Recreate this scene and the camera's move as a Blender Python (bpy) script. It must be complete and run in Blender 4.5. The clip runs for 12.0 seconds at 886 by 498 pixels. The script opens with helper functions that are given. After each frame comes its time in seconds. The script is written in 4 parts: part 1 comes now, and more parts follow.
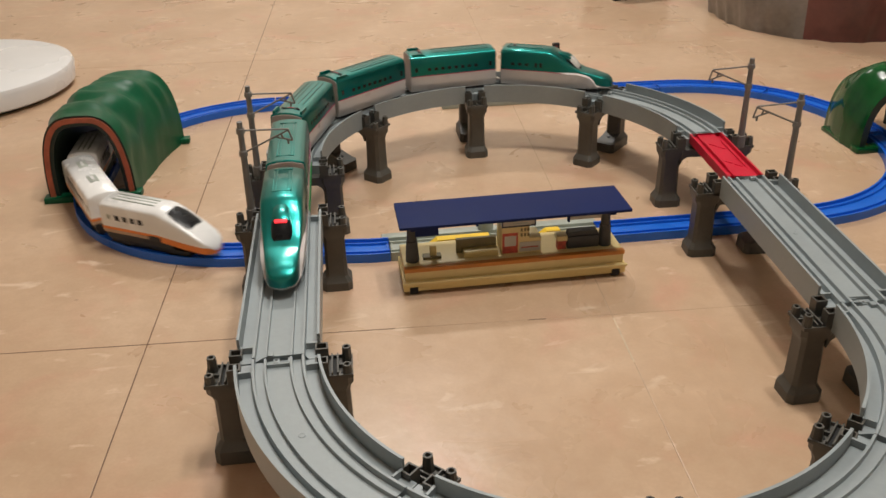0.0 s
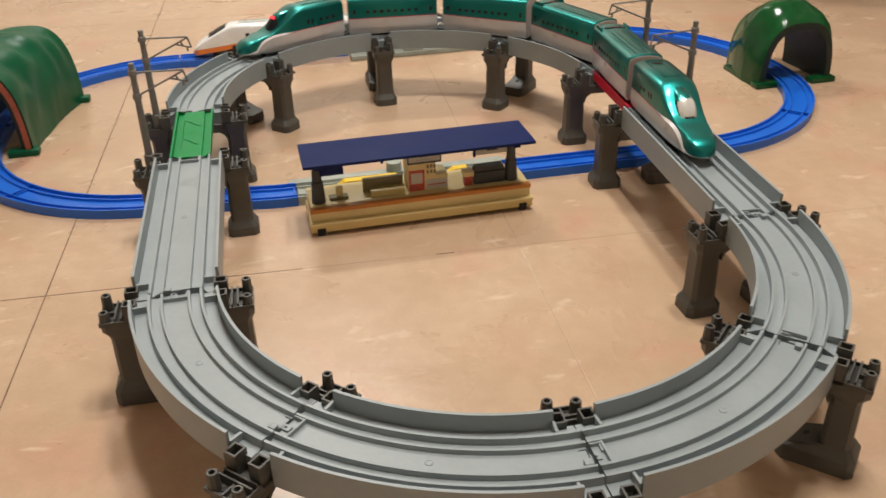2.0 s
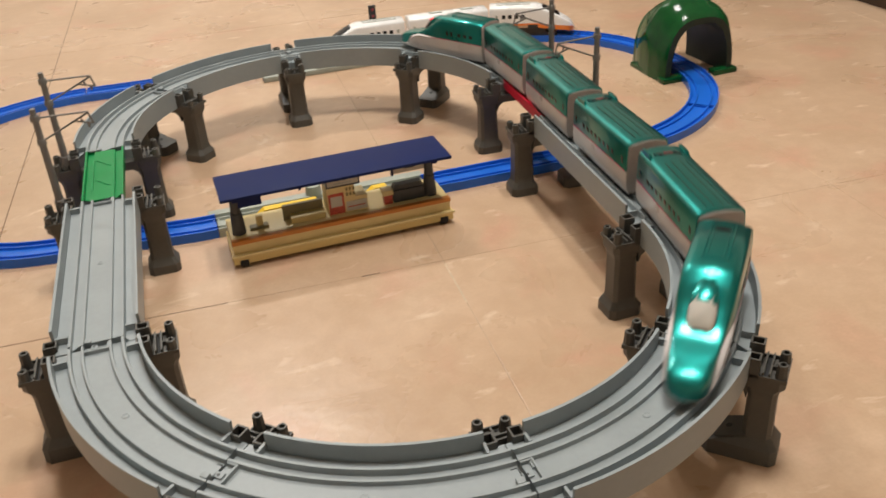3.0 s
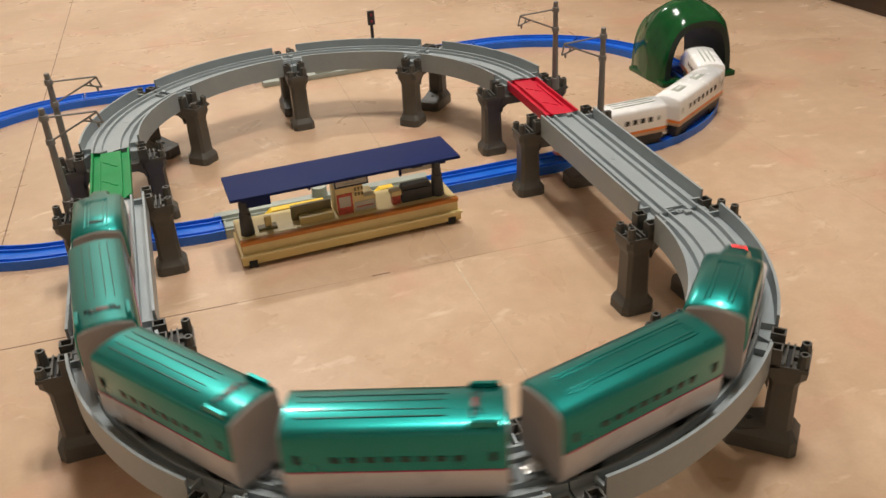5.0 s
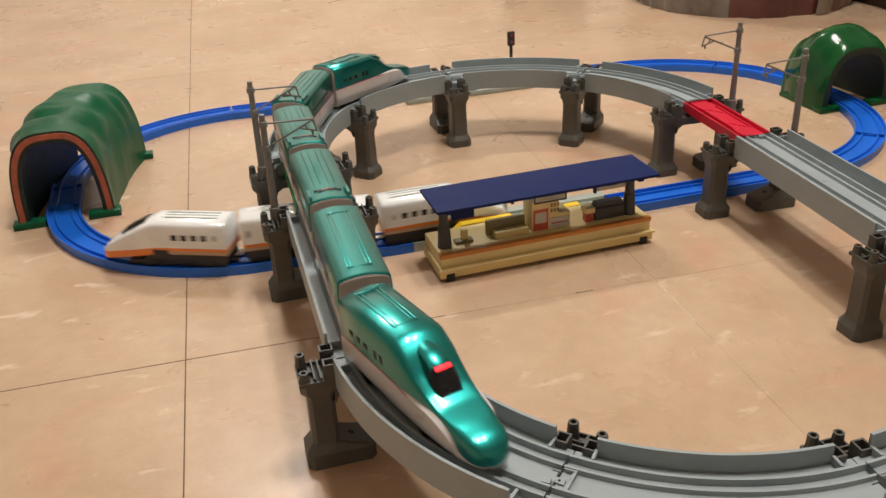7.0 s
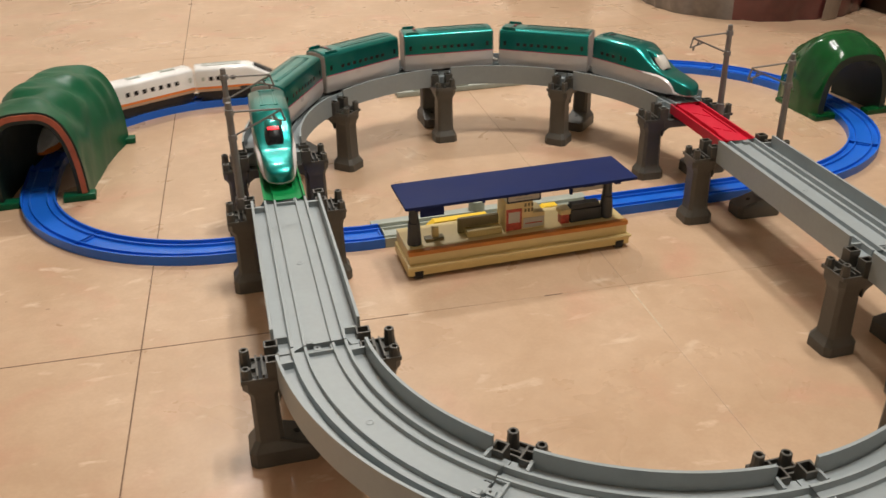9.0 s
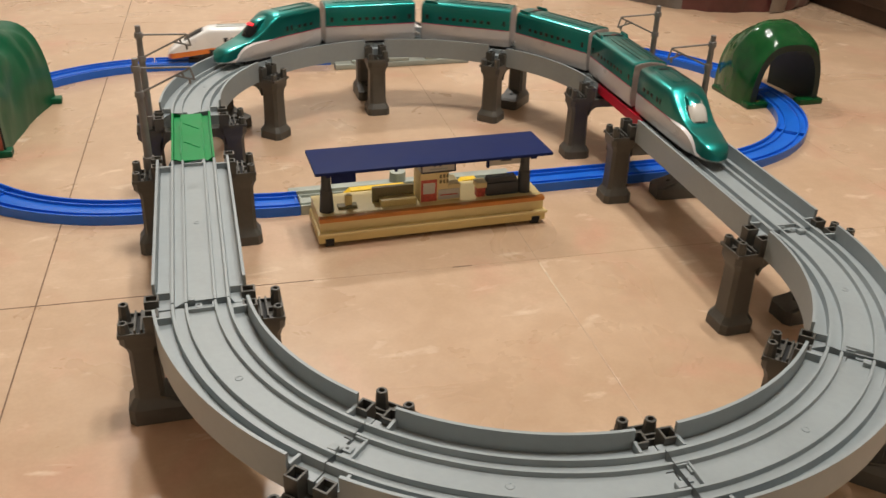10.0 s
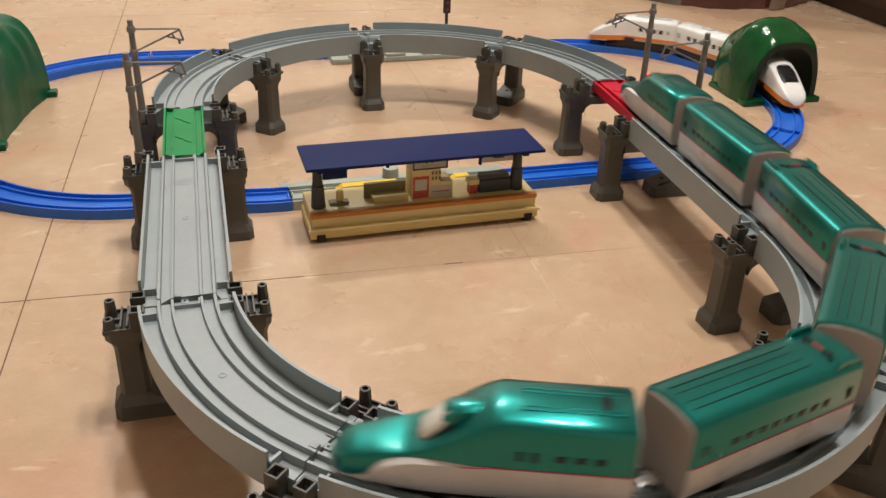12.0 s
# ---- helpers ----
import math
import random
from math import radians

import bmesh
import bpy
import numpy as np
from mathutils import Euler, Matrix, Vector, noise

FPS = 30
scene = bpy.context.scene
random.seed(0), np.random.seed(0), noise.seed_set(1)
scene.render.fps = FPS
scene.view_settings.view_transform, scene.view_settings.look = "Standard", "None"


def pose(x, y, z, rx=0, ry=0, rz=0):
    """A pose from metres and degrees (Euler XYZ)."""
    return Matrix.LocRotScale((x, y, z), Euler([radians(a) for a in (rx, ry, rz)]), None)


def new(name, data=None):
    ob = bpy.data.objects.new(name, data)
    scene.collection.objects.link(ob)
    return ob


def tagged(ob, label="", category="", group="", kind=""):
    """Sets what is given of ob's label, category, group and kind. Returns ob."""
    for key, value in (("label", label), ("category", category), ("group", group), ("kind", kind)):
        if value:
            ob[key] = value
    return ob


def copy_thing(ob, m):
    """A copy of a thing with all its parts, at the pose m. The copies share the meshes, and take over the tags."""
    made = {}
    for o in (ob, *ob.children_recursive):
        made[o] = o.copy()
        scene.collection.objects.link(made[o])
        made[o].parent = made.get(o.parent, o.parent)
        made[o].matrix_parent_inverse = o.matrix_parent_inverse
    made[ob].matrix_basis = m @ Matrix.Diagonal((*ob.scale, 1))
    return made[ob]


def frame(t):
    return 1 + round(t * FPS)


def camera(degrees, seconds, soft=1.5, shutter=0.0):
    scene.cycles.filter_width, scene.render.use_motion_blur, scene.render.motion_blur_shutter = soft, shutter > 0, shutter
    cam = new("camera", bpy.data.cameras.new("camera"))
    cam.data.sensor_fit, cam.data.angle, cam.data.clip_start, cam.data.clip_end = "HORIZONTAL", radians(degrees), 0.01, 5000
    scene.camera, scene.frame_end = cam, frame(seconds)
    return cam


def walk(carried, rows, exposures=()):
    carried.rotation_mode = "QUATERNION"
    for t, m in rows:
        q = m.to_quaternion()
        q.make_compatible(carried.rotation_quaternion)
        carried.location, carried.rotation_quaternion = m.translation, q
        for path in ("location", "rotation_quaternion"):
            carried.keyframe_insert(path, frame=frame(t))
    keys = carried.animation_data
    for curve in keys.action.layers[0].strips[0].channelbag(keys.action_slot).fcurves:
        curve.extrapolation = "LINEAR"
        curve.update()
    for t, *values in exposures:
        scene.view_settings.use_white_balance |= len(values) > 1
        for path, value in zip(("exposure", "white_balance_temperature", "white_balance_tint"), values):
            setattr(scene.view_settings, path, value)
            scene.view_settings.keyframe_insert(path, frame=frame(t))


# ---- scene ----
cam = camera(53.52, 12.0, 1.5, 0.45)
# seconds, x, y, z, yaw, pitch, roll
PATH = [
    (0, -0.1686, -0.7008, 0.4437, -7.23, -28.31, -1.36),
    (0.5, -0.1716, -0.7111, 0.4351, -8.32, -27.22, -0.83),
    (1, -0.1699, -0.7136, 0.4242, -9.51, -27.22, -0.82),
    (1.5, -0.1568, -0.7178, 0.4139, -10.61, -28.14, -1.19),
    (2, -0.1476, -0.7210, 0.4095, -12.12, -29.95, -1.48),
    (2.5, -0.1360, -0.7241, 0.4111, -14.16, -30.48, -2.43),
    (3, -0.1364, -0.7202, 0.4264, -17.03, -30.12, -3.76),
    (3.2, -0.1412, -0.7195, 0.4335, -17.90, -30.04, -3.74),
    (5, -0.1611, -0.7178, 0.4171, -18.23, -29.39, -3.48),
    (5.5, -0.1918, -0.7059, 0.4132, -16.58, -29.56, -3.83),
    (6, -0.2494, -0.6762, 0.4067, -16.44, -29.53, -4.22),
    (6.5, -0.2910, -0.6675, 0.4133, -16.43, -28.54, -3.73),
    (7, -0.3081, -0.6631, 0.4088, -15.87, -27.43, -2.85),
    (9, -0.2660, -0.6592, 0.4033, -14.98, -27.81, -1.22),
    (9.5, -0.2403, -0.6665, 0.3897, -16.23, -28.07, 0.33),
    (10, -0.2147, -0.6776, 0.3866, -17.14, -28.59, 1.79),
    (10.5, -0.2103, -0.6816, 0.3901, -17.63, -28.42, 2.00),
    (11, -0.2071, -0.6800, 0.3885, -17.47, -28.65, 2.02),
    (11.5, -0.2034, -0.6793, 0.3873, -17.32, -28.69, 2.11),
    (12, -0.2046, -0.6785, 0.3887, -16.99, -28.98, 2.12),
]
walk(cam, [(t, pose(x, y, z, 90 + pitch, 0, yaw) @ pose(0, 0, 0, 0, 0, roll)) for t, x, y, z, yaw, pitch, roll in PATH],
     [(0.0, -0.22), (0.8, -0.14), (1.8, 0.0), (12.0, 0.0)])

# ---- light ----
world = bpy.data.worlds.new("room_air")
scene.world = world
world.use_nodes = True
world.node_tree.nodes["Background"].inputs["Color"].default_value = (1.0, 0.9, 0.8, 1)
world.node_tree.nodes["Background"].inputs["Strength"].default_value = 0.17

# two ceiling fittings: one over the layout, one farther back in the room
FITTINGS = [((0.30, -0.02, 2.15), [(-0.16, -0.12), (0.16, -0.12), (-0.16, 0.14), (0.16, 0.14)], 8.3),
            ((-0.10, 1.75, 2.2), [(-0.14, 0.0), (0.14, 0.0)], 14.5)]
for place, bulbs, watts in FITTINGS:
    for bx_, by_ in bulbs:
        lamp_data = bpy.data.lights.new("ceiling_bulb", "AREA")
        lamp_data.shape, lamp_data.size, lamp_data.energy = "DISK", 0.15, watts
        lamp_data.color = (1.0, 0.965, 0.905)
        lamp_ob = new("ceiling_bulb", lamp_data)
        lamp_ob.matrix_world = pose(place[0] + bx_, place[1] + by_, place[2] - 0.075)


# ---- materials ----
def material(name, colour, rough=0.5, metal=0.0, vary=0.12, scale=60.0, bump=0.0, bump_scale=400.0, second=None, coat=0.0, emit=None):
    """A surface with colour variation at two scales and fine relief."""
    m = bpy.data.materials.new(name)
    m.use_nodes = True
    n, l = m.node_tree.nodes, m.node_tree.links
    b = n["Principled BSDF"]
    b.inputs["Roughness"].default_value, b.inputs["Metallic"].default_value = rough, metal
    b.inputs["Coat Weight"].default_value = coat
    b.inputs["Coat Roughness"].default_value = 0.12
    tc = n.new("ShaderNodeTexCoord")
    big, fine = n.new("ShaderNodeTexNoise"), n.new("ShaderNodeTexNoise")
    big.inputs["Scale"].default_value, fine.inputs["Scale"].default_value = scale, scale * 9
    big.inputs["Detail"].default_value, fine.inputs["Detail"].default_value = 4, 3
    l.new(tc.outputs["Object"], big.inputs["Vector"])
    l.new(tc.outputs["Object"], fine.inputs["Vector"])
    add = n.new("ShaderNodeMath")
    add.operation = "MULTIPLY_ADD"
    l.new(fine.outputs["Fac"], add.inputs[0])
    add.inputs[1].default_value = 0.4
    l.new(big.outputs["Fac"], add.inputs[2])
    ramp = n.new("ShaderNodeValToRGB")
    lo = [max(0, c * (1 - vary)) for c in colour]
    hi = [min(1, c * (1 + vary)) for c in (second or colour)]
    ramp.color_ramp.elements[0].position, ramp.color_ramp.elements[1].position = 0.45, 0.95
    ramp.color_ramp.elements[0].color, ramp.color_ramp.elements[1].color = (*lo, 1), (*hi, 1)
    l.new(add.outputs[0], ramp.inputs[0])
    l.new(ramp.outputs[0], b.inputs["Base Color"])
    wear = n.new("ShaderNodeMapRange")
    wear.inputs[3].default_value, wear.inputs[4].default_value = max(0.03, rough - 0.09), min(1, rough + 0.12)
    l.new(big.outputs["Fac"], wear.inputs[0])
    l.new(wear.outputs[0], b.inputs["Roughness"])
    if bump:
        rel, bm_ = n.new("ShaderNodeTexNoise"), n.new("ShaderNodeBump")
        rel.inputs["Scale"].default_value = bump_scale
        l.new(tc.outputs["Object"], rel.inputs["Vector"])
        bm_.inputs["Strength"].default_value, bm_.inputs["Distance"].default_value = bump, 0.0008
        l.new(rel.outputs["Fac"], bm_.inputs["Height"])
        l.new(bm_.outputs[0], b.inputs["Normal"])
    if emit:
        b.inputs["Emission Color"].default_value, b.inputs["Emission Strength"].default_value = (*emit[:3], 1), emit[3]
    return m


def floor_material():
    """Glossy peach vinyl with soft marbling, pale scuffs and small dark specks."""
    m = bpy.data.materials.new("peach_floor_tile")
    m.use_nodes = True
    n, l = m.node_tree.nodes, m.node_tree.links
    b = n["Principled BSDF"]
    geo = n.new("ShaderNodeNewGeometry")
    def tex(scale, detail, distort=0.0, stretch=None):
        t = n.new("ShaderNodeTexNoise")
        t.inputs["Scale"].default_value, t.inputs["Detail"].default_value, t.inputs["Distortion"].default_value = scale, detail, distort
        if stretch:
            mp = n.new("ShaderNodeMapping")
            mp.inputs["Scale"].default_value = stretch
            mp.inputs["Rotation"].default_value = (0, 0, 0.7)
            l.new(geo.outputs["Position"], mp.inputs["Vector"])
            l.new(mp.outputs[0], t.inputs["Vector"])
        else:
            l.new(geo.outputs["Position"], t.inputs["Vector"])
        return t
    def ramp(src, stops):
        r = n.new("ShaderNodeValToRGB")
        els = r.color_ramp.elements
        while len(els) < len(stops):
            els.new(0.5)
        for e, (p, c) in zip(els, stops):
            e.position, e.color = p, (*c, 1)
        l.new(src, r.inputs[0])
        return r
    def mix(fac, a, c):
        x = n.new("ShaderNodeMix")
        x.data_type = "RGBA"
        l.new(fac, x.inputs[0])
        l.new(a, x.inputs[6])
        if isinstance(c, tuple):
            x.inputs[7].default_value = (*c, 1)
        else:
            l.new(c, x.inputs[7])
        return x.outputs[2]
    base = ramp(tex(6.5, 12, 0.6).outputs["Fac"], [(0.3, FLOOR_DARK), (0.5, FLOOR_MID), (0.7, FLOOR_PALE)])
    grey = (0, 0, 0), (1, 1, 1)
    blush = ramp(tex(11, 4, 0.5).outputs["Fac"], [(0.54, (0, 0, 0)), (0.76, (0.5,) * 3)])
    col = mix(blush.outputs[0], base.outputs[0], (0.60, 0.27, 0.19))
    scuff = ramp(tex(21, 6, 0.5, (1.0, 2.2, 1)).outputs["Fac"], [(0.635, (0, 0, 0)), (0.73, (0.7,) * 3)])
    mott = ramp(tex(55, 6, 0.3).outputs["Fac"], [(0.40, (0.30,) * 3), (0.62, (0, 0, 0))])
    col = mix(mott.outputs[0], col, (0.46, 0.295, 0.185))
    col = mix(scuff.outputs[0], col, (0.78, 0.62, 0.47))
    fine = ramp(tex(320, 3).outputs["Fac"], [(0.35, (0.12,) * 3), (0.7, (0, 0, 0))])
    col = mix(fine.outputs[0], col, (0.35, 0.22, 0.14))
    speck = ramp(tex(75, 1).outputs["Fac"], [(0.17, (0.6,) * 3), (0.2, (0, 0, 0))])
    col = mix(speck.outputs[0], col, (0.16, 0.08, 0.05))
    l.new(col, b.inputs["Base Color"])
    r = n.new("ShaderNodeMapRange")
    r.inputs[3].default_value, r.inputs[4].default_value = 0.18, 0.42
    l.new(tex(9, 5, 1.0).outputs["Fac"], r.inputs[0])
    l.new(r.outputs[0], b.inputs["Roughness"])
    bp = n.new("ShaderNodeBump")
    bp.inputs["Strength"].default_value, bp.inputs["Distance"].default_value = 0.25, 0.002
    l.new(tex(30, 4).outputs["Fac"], bp.inputs["Height"])
    l.new(bp.outputs[0], b.inputs["Normal"])
    return m


FLOOR_DARK, FLOOR_MID, FLOOR_PALE = (0.50, 0.340, 0.218), (0.565, 0.393, 0.260), (0.63, 0.453, 0.312)
M_FLOOR = floor_material()
M_JOINT = material("worn_floor_joint", (0.42, 0.28, 0.185), 0.8, vary=0.2, scale=7, second=(0.52, 0.385, 0.27))
M_SCRATCH = material("pale_joint_scratch", (0.60, 0.48, 0.34), 0.6, vary=0.3, scale=60)
M_GRIME = material("dark_joint_grime", (0.15, 0.085, 0.05), 0.8, vary=0.5, scale=30)
M_WALL = material("cream_wall_paint", (0.80, 0.77, 0.71), 0.8, scale=3, bump=0.2)
M_CEIL = material("white_ceiling_paint", (0.84, 0.82, 0.79), 0.9, scale=3)
M_GREY = material("pale_grey_track_plastic", (0.290, 0.327, 0.340), 0.40, vary=0.07, scale=25, bump=0.08)
M_PIER = material("dark_grey_pier_plastic", (0.078, 0.074, 0.064), 0.45, vary=0.15, scale=40, bump=0.1)
# near-black that carries the shade of holes, slots and recesses as colour
M_HOLE = material("shaded_recess_black", (0.012, 0.012, 0.012), 0.7)
M_MAST = material("mid_grey_mast_plastic", (0.19, 0.178, 0.168), 0.45, scale=60)
M_BLUE = material("bright_blue_track_plastic", (0.010, 0.130, 0.62), 0.33, vary=0.08, scale=30, bump=0.06)
M_RED = material("red_track_plastic", (0.56, 0.012, 0.038), 0.38, vary=0.06, scale=40)
M_GREEN = material("green_track_plastic", (0.004, 0.235, 0.062), 0.42, vary=0.06, scale=40)
M_EGREEN = material("metallic_emerald_paint", (0.004, 0.205, 0.185), 0.29, 0.84, vary=0.02, scale=14, coat=0.5)
# darker copy of the emerald, for shade in roof grooves and recess
M_EDARK = material("shaded_recess_emerald", (0.004, 0.07, 0.055), 0.35, 0.3, vary=0.06, scale=40)
M_EWHITE = material("pearl_white_paint", (0.62, 0.58, 0.57), 0.28, 0.0, vary=0.04, scale=40, coat=0.4)
M_PINK = material("magenta_stripe", (0.45, 0.03, 0.12), 0.4)
M_END = material("grey_car_end_plastic", (0.40, 0.36, 0.335), 0.5, vary=0.06, scale=50)
M_UNDER = material("black_underframe_plastic", (0.025, 0.024, 0.026), 0.5)
M_GLASS = material("black_window_plastic", (0.008, 0.009, 0.011), 0.28)
M_CLEAR = material("silvery_clear_lens", (0.78, 0.76, 0.71), 0.12, 0.30, vary=0.06, scale=80)
M_LED = material("glowing_red_lamp", (0.7, 0.02, 0.02), 0.3, emit=(1.0, 0.03, 0.04, 2.6))
M_SILVER = material("bright_coupler_metal", (0.62, 0.60, 0.57), 0.28, 0.85, vary=0.1, scale=120)
M_REDP = material("red_printed_bar", (0.24, 0.018, 0.028), 0.4)
M_WHITE = material("white_train_paint", (0.84, 0.84, 0.83), 0.25, vary=0.03, scale=40, coat=0.4)
M_ORANGE = material("orange_train_paint", (0.80, 0.22, 0.03), 0.3, vary=0.06, scale=40, coat=0.3)
M_TAN = material("pale_tan_skirt", (0.50, 0.33, 0.22), 0.4, vary=0.08)
M_LGREY = material("light_grey_roof_panel", (0.36, 0.39, 0.345), 0.4)
M_TUNNEL = material("glossy_deep_green_plastic", (0.002, 0.050, 0.016), 0.12, vary=0.2, scale=10, second=(0.005, 0.078, 0.017), bump=0.05, bump_scale=40, coat=0.08)
M_TUNNEL_DULL = material("satin_green_plastic", (0.003, 0.085, 0.036), 0.36, vary=0.15, scale=14, bump=0.12, bump_scale=60)
M_BRICK = material("terracotta_portal_paint", (0.36, 0.09, 0.045), 0.6, vary=0.25, scale=80)
# near-black green: the tunnels' inner shade as colour, and the dark front rims
M_INSIDE = material("shaded_inside_dark_rim", (0.006, 0.018, 0.012), 0.5)
M_CREAM = material("cream_yellow_plastic", (0.71, 0.55, 0.225), 0.42, vary=0.05, scale=30)
M_CREAM2 = material("pale_cream_plastic", (0.72, 0.57, 0.27), 0.45, vary=0.05, scale=30)
M_OSTRIPE = material("orange_platform_edge", (0.55, 0.20, 0.03), 0.45)
M_NAVY = material("navy_roof_plastic", (0.010, 0.019, 0.088), 0.58, vary=0.08, scale=30, bump=0.05)
M_PILLAR = material("charcoal_pillar_plastic", (0.05, 0.052, 0.052), 0.5)
M_YELLOW = material("yellow_lever_plastic", (0.80, 0.52, 0.02), 0.4)
M_OLIVE = material("olive_bench_print", (0.21, 0.17, 0.075), 0.5)
M_SIGN = material("white_sign_sticker", (0.52, 0.49, 0.42), 0.4, vary=0.04)
M_INK = material("dark_ink", (0.03, 0.035, 0.05), 0.5)
M_POSTER = material("red_poster_sticker", (0.50, 0.08, 0.05), 0.4, vary=0.35, scale=300)
M_DISC = material("white_glossy_base_plastic", (0.72, 0.72, 0.72), 0.25, vary=0.03, scale=5)
M_BAG_RED = material("maroon_cloth_under_film", (0.115, 0.032, 0.030), 0.35, vary=0.35, scale=9, bump=0.9, bump_scale=25, coat=0.5)
M_BAG_GREY = material("grey_cloth_under_film", (0.17, 0.155, 0.145), 0.3, vary=0.4, scale=9, bump=0.9, bump_scale=25, coat=0.5)
M_BAG_TAPE = material("beige_packing_tape", (0.23, 0.18, 0.14), 0.35)
M_WOOD = material("dark_brown_wood", (0.055, 0.032, 0.020), 0.45, vary=0.3, scale=12, bump=0.2)
M_BLACK = material("black_matt_plastic", (0.02, 0.02, 0.02), 0.5)
M_LAMP = material("white_lamp_glass", (0.9, 0.85, 0.75), 0.4, emit=(1.0, 0.86, 0.68, 3.0))


for m_, level in ((M_NAVY, 0.12), (M_TUNNEL, 0.35), (M_TUNNEL_DULL, 0.22), (M_GLASS, 0.3), (M_GREEN, 0.2), (M_RED, 0.3)):
    m_.node_tree.nodes["Principled BSDF"].inputs["Specular IOR Level"].default_value = level


# ---- building helpers ----
def part(name, bm, mat, parent=None, label="", smooth=35, m=None):
    """Links a bmesh as one mesh object under a thing or part."""
    bmesh.ops.recalc_face_normals(bm, faces=bm.faces[:])
    me = bpy.data.meshes.new(name)
    bm.to_mesh(me)
    bm.free()
    for mt in (mat if isinstance(mat, (list, tuple)) else [mat]):
        me.materials.append(mt)
    if smooth:
        me.polygons.foreach_set("use_smooth", [True] * len(me.polygons))
        me.set_sharp_from_angle(angle=radians(smooth))
    ob = new(name, me)
    if parent:
        ob.parent = parent
    if m is not None:
        ob.matrix_basis = m
    if label:
        ob["label"] = label
    return ob


def thing(name, label, category, m=None, group="", kind=""):
    ob = new(name)
    ob.empty_display_size = 0.01
    if m is not None:
        ob.matrix_basis = m
    return tagged(ob, label, category, group, kind)


def box(x0, x1, y0, y1, z0, z1, bevel=0.0, bm=None):
    own = bmesh.new()
    bmesh.ops.create_cube(own, size=1.0)
    for v in own.verts:
        v.co = Vector(((x0 + x1) / 2 + v.co.x * (x1 - x0), (y0 + y1) / 2 + v.co.y * (y1 - y0), (z0 + z1) / 2 + v.co.z * (z1 - z0)))
    if bevel:
        bmesh.ops.bevel(own, geom=own.edges[:], offset=bevel, segments=2, affect="EDGES", profile=0.6)
    if bm is None:
        return own
    return join(bm, own)


def join(bm, other):
    me = bpy.data.meshes.new("joined")
    other.to_mesh(me)
    other.free()
    bm.from_mesh(me)
    bpy.data.meshes.remove(me)
    return bm


def tube(r, z0, z1, n=16, r2=None, hole=0.0, at=(0, 0), depth=None, bm=None):
    """An upright cylinder or cone frustum; hole: the radius of a bore in its top."""
    own = bmesh.new()
    r2 = r if r2 is None else r2
    rings = [(r, z0), (r2 - 0.0003, z1 - 0.0003), (r2 - 0.0006, z1)] if r > 0.0012 else [(r, z0), (r2, z1)]
    if hole:
        rings += [(hole, z1), (hole, z1 - (depth or 0.004))]
    loops = []
    for rr, z in rings:
        loops.append([own.verts.new((at[0] + rr * math.cos(2 * math.pi * k / n), at[1] + rr * math.sin(2 * math.pi * k / n), z)) for k in range(n)])
    for a, b in zip(loops, loops[1:]):
        for k in range(n):
            own.faces.new((a[k], a[(k + 1) % n], b[(k + 1) % n], b[k]))
    own.faces.new(loops[0][::-1])
    own.faces.new(loops[-1])
    return own if bm is None else join(bm, own)


def rod(a, b, r, n=8, bm=None):
    """A round bar from a to b."""
    a, b = Vector(a), Vector(b)
    own = tube(r, 0, (b - a).length, n)
    own.transform(Matrix.Translation(a) @ (b - a).to_track_quat("Z", "Y").to_matrix().to_4x4())
    return own if bm is None else join(bm, own)


def prism(outline, y0, y1, axis="y"):
    """An outline in x and z, given depth along y."""
    bm = bmesh.new()
    a = [bm.verts.new((x, y0, z)) for x, z in outline]
    b = [bm.verts.new((x, y1, z)) for x, z in outline]
    n = len(outline)
    for k in range(n):
        bm.faces.new((a[k], a[(k + 1) % n], b[(k + 1) % n], b[k]))
    bm.faces.new(a[::-1])
    bm.faces.new(b)
    return bm


def sweep(outline, way, bm=None):
    """An outline (offset to the right, height) drawn along a way of (x, y, heading)."""
    own = bmesh.new()
    loops = []
    for x, y, h in way:
        rx, ry = math.sin(h), -math.cos(h)
        loops.append([own.verts.new((x + o * rx, y + o * ry, z)) for o, z in outline])
    n = len(outline)
    for a, b in zip(loops, loops[1:]):
        for k in range(n):
            own.faces.new((a[k], a[(k + 1) % n], b[(k + 1) % n], b[k]))
    ca, cb = own.faces.new(loops[0][::-1]), own.faces.new(loops[-1])
    bmesh.ops.triangulate(own, faces=[ca, cb])
    return own if bm is None else join(bm, own)


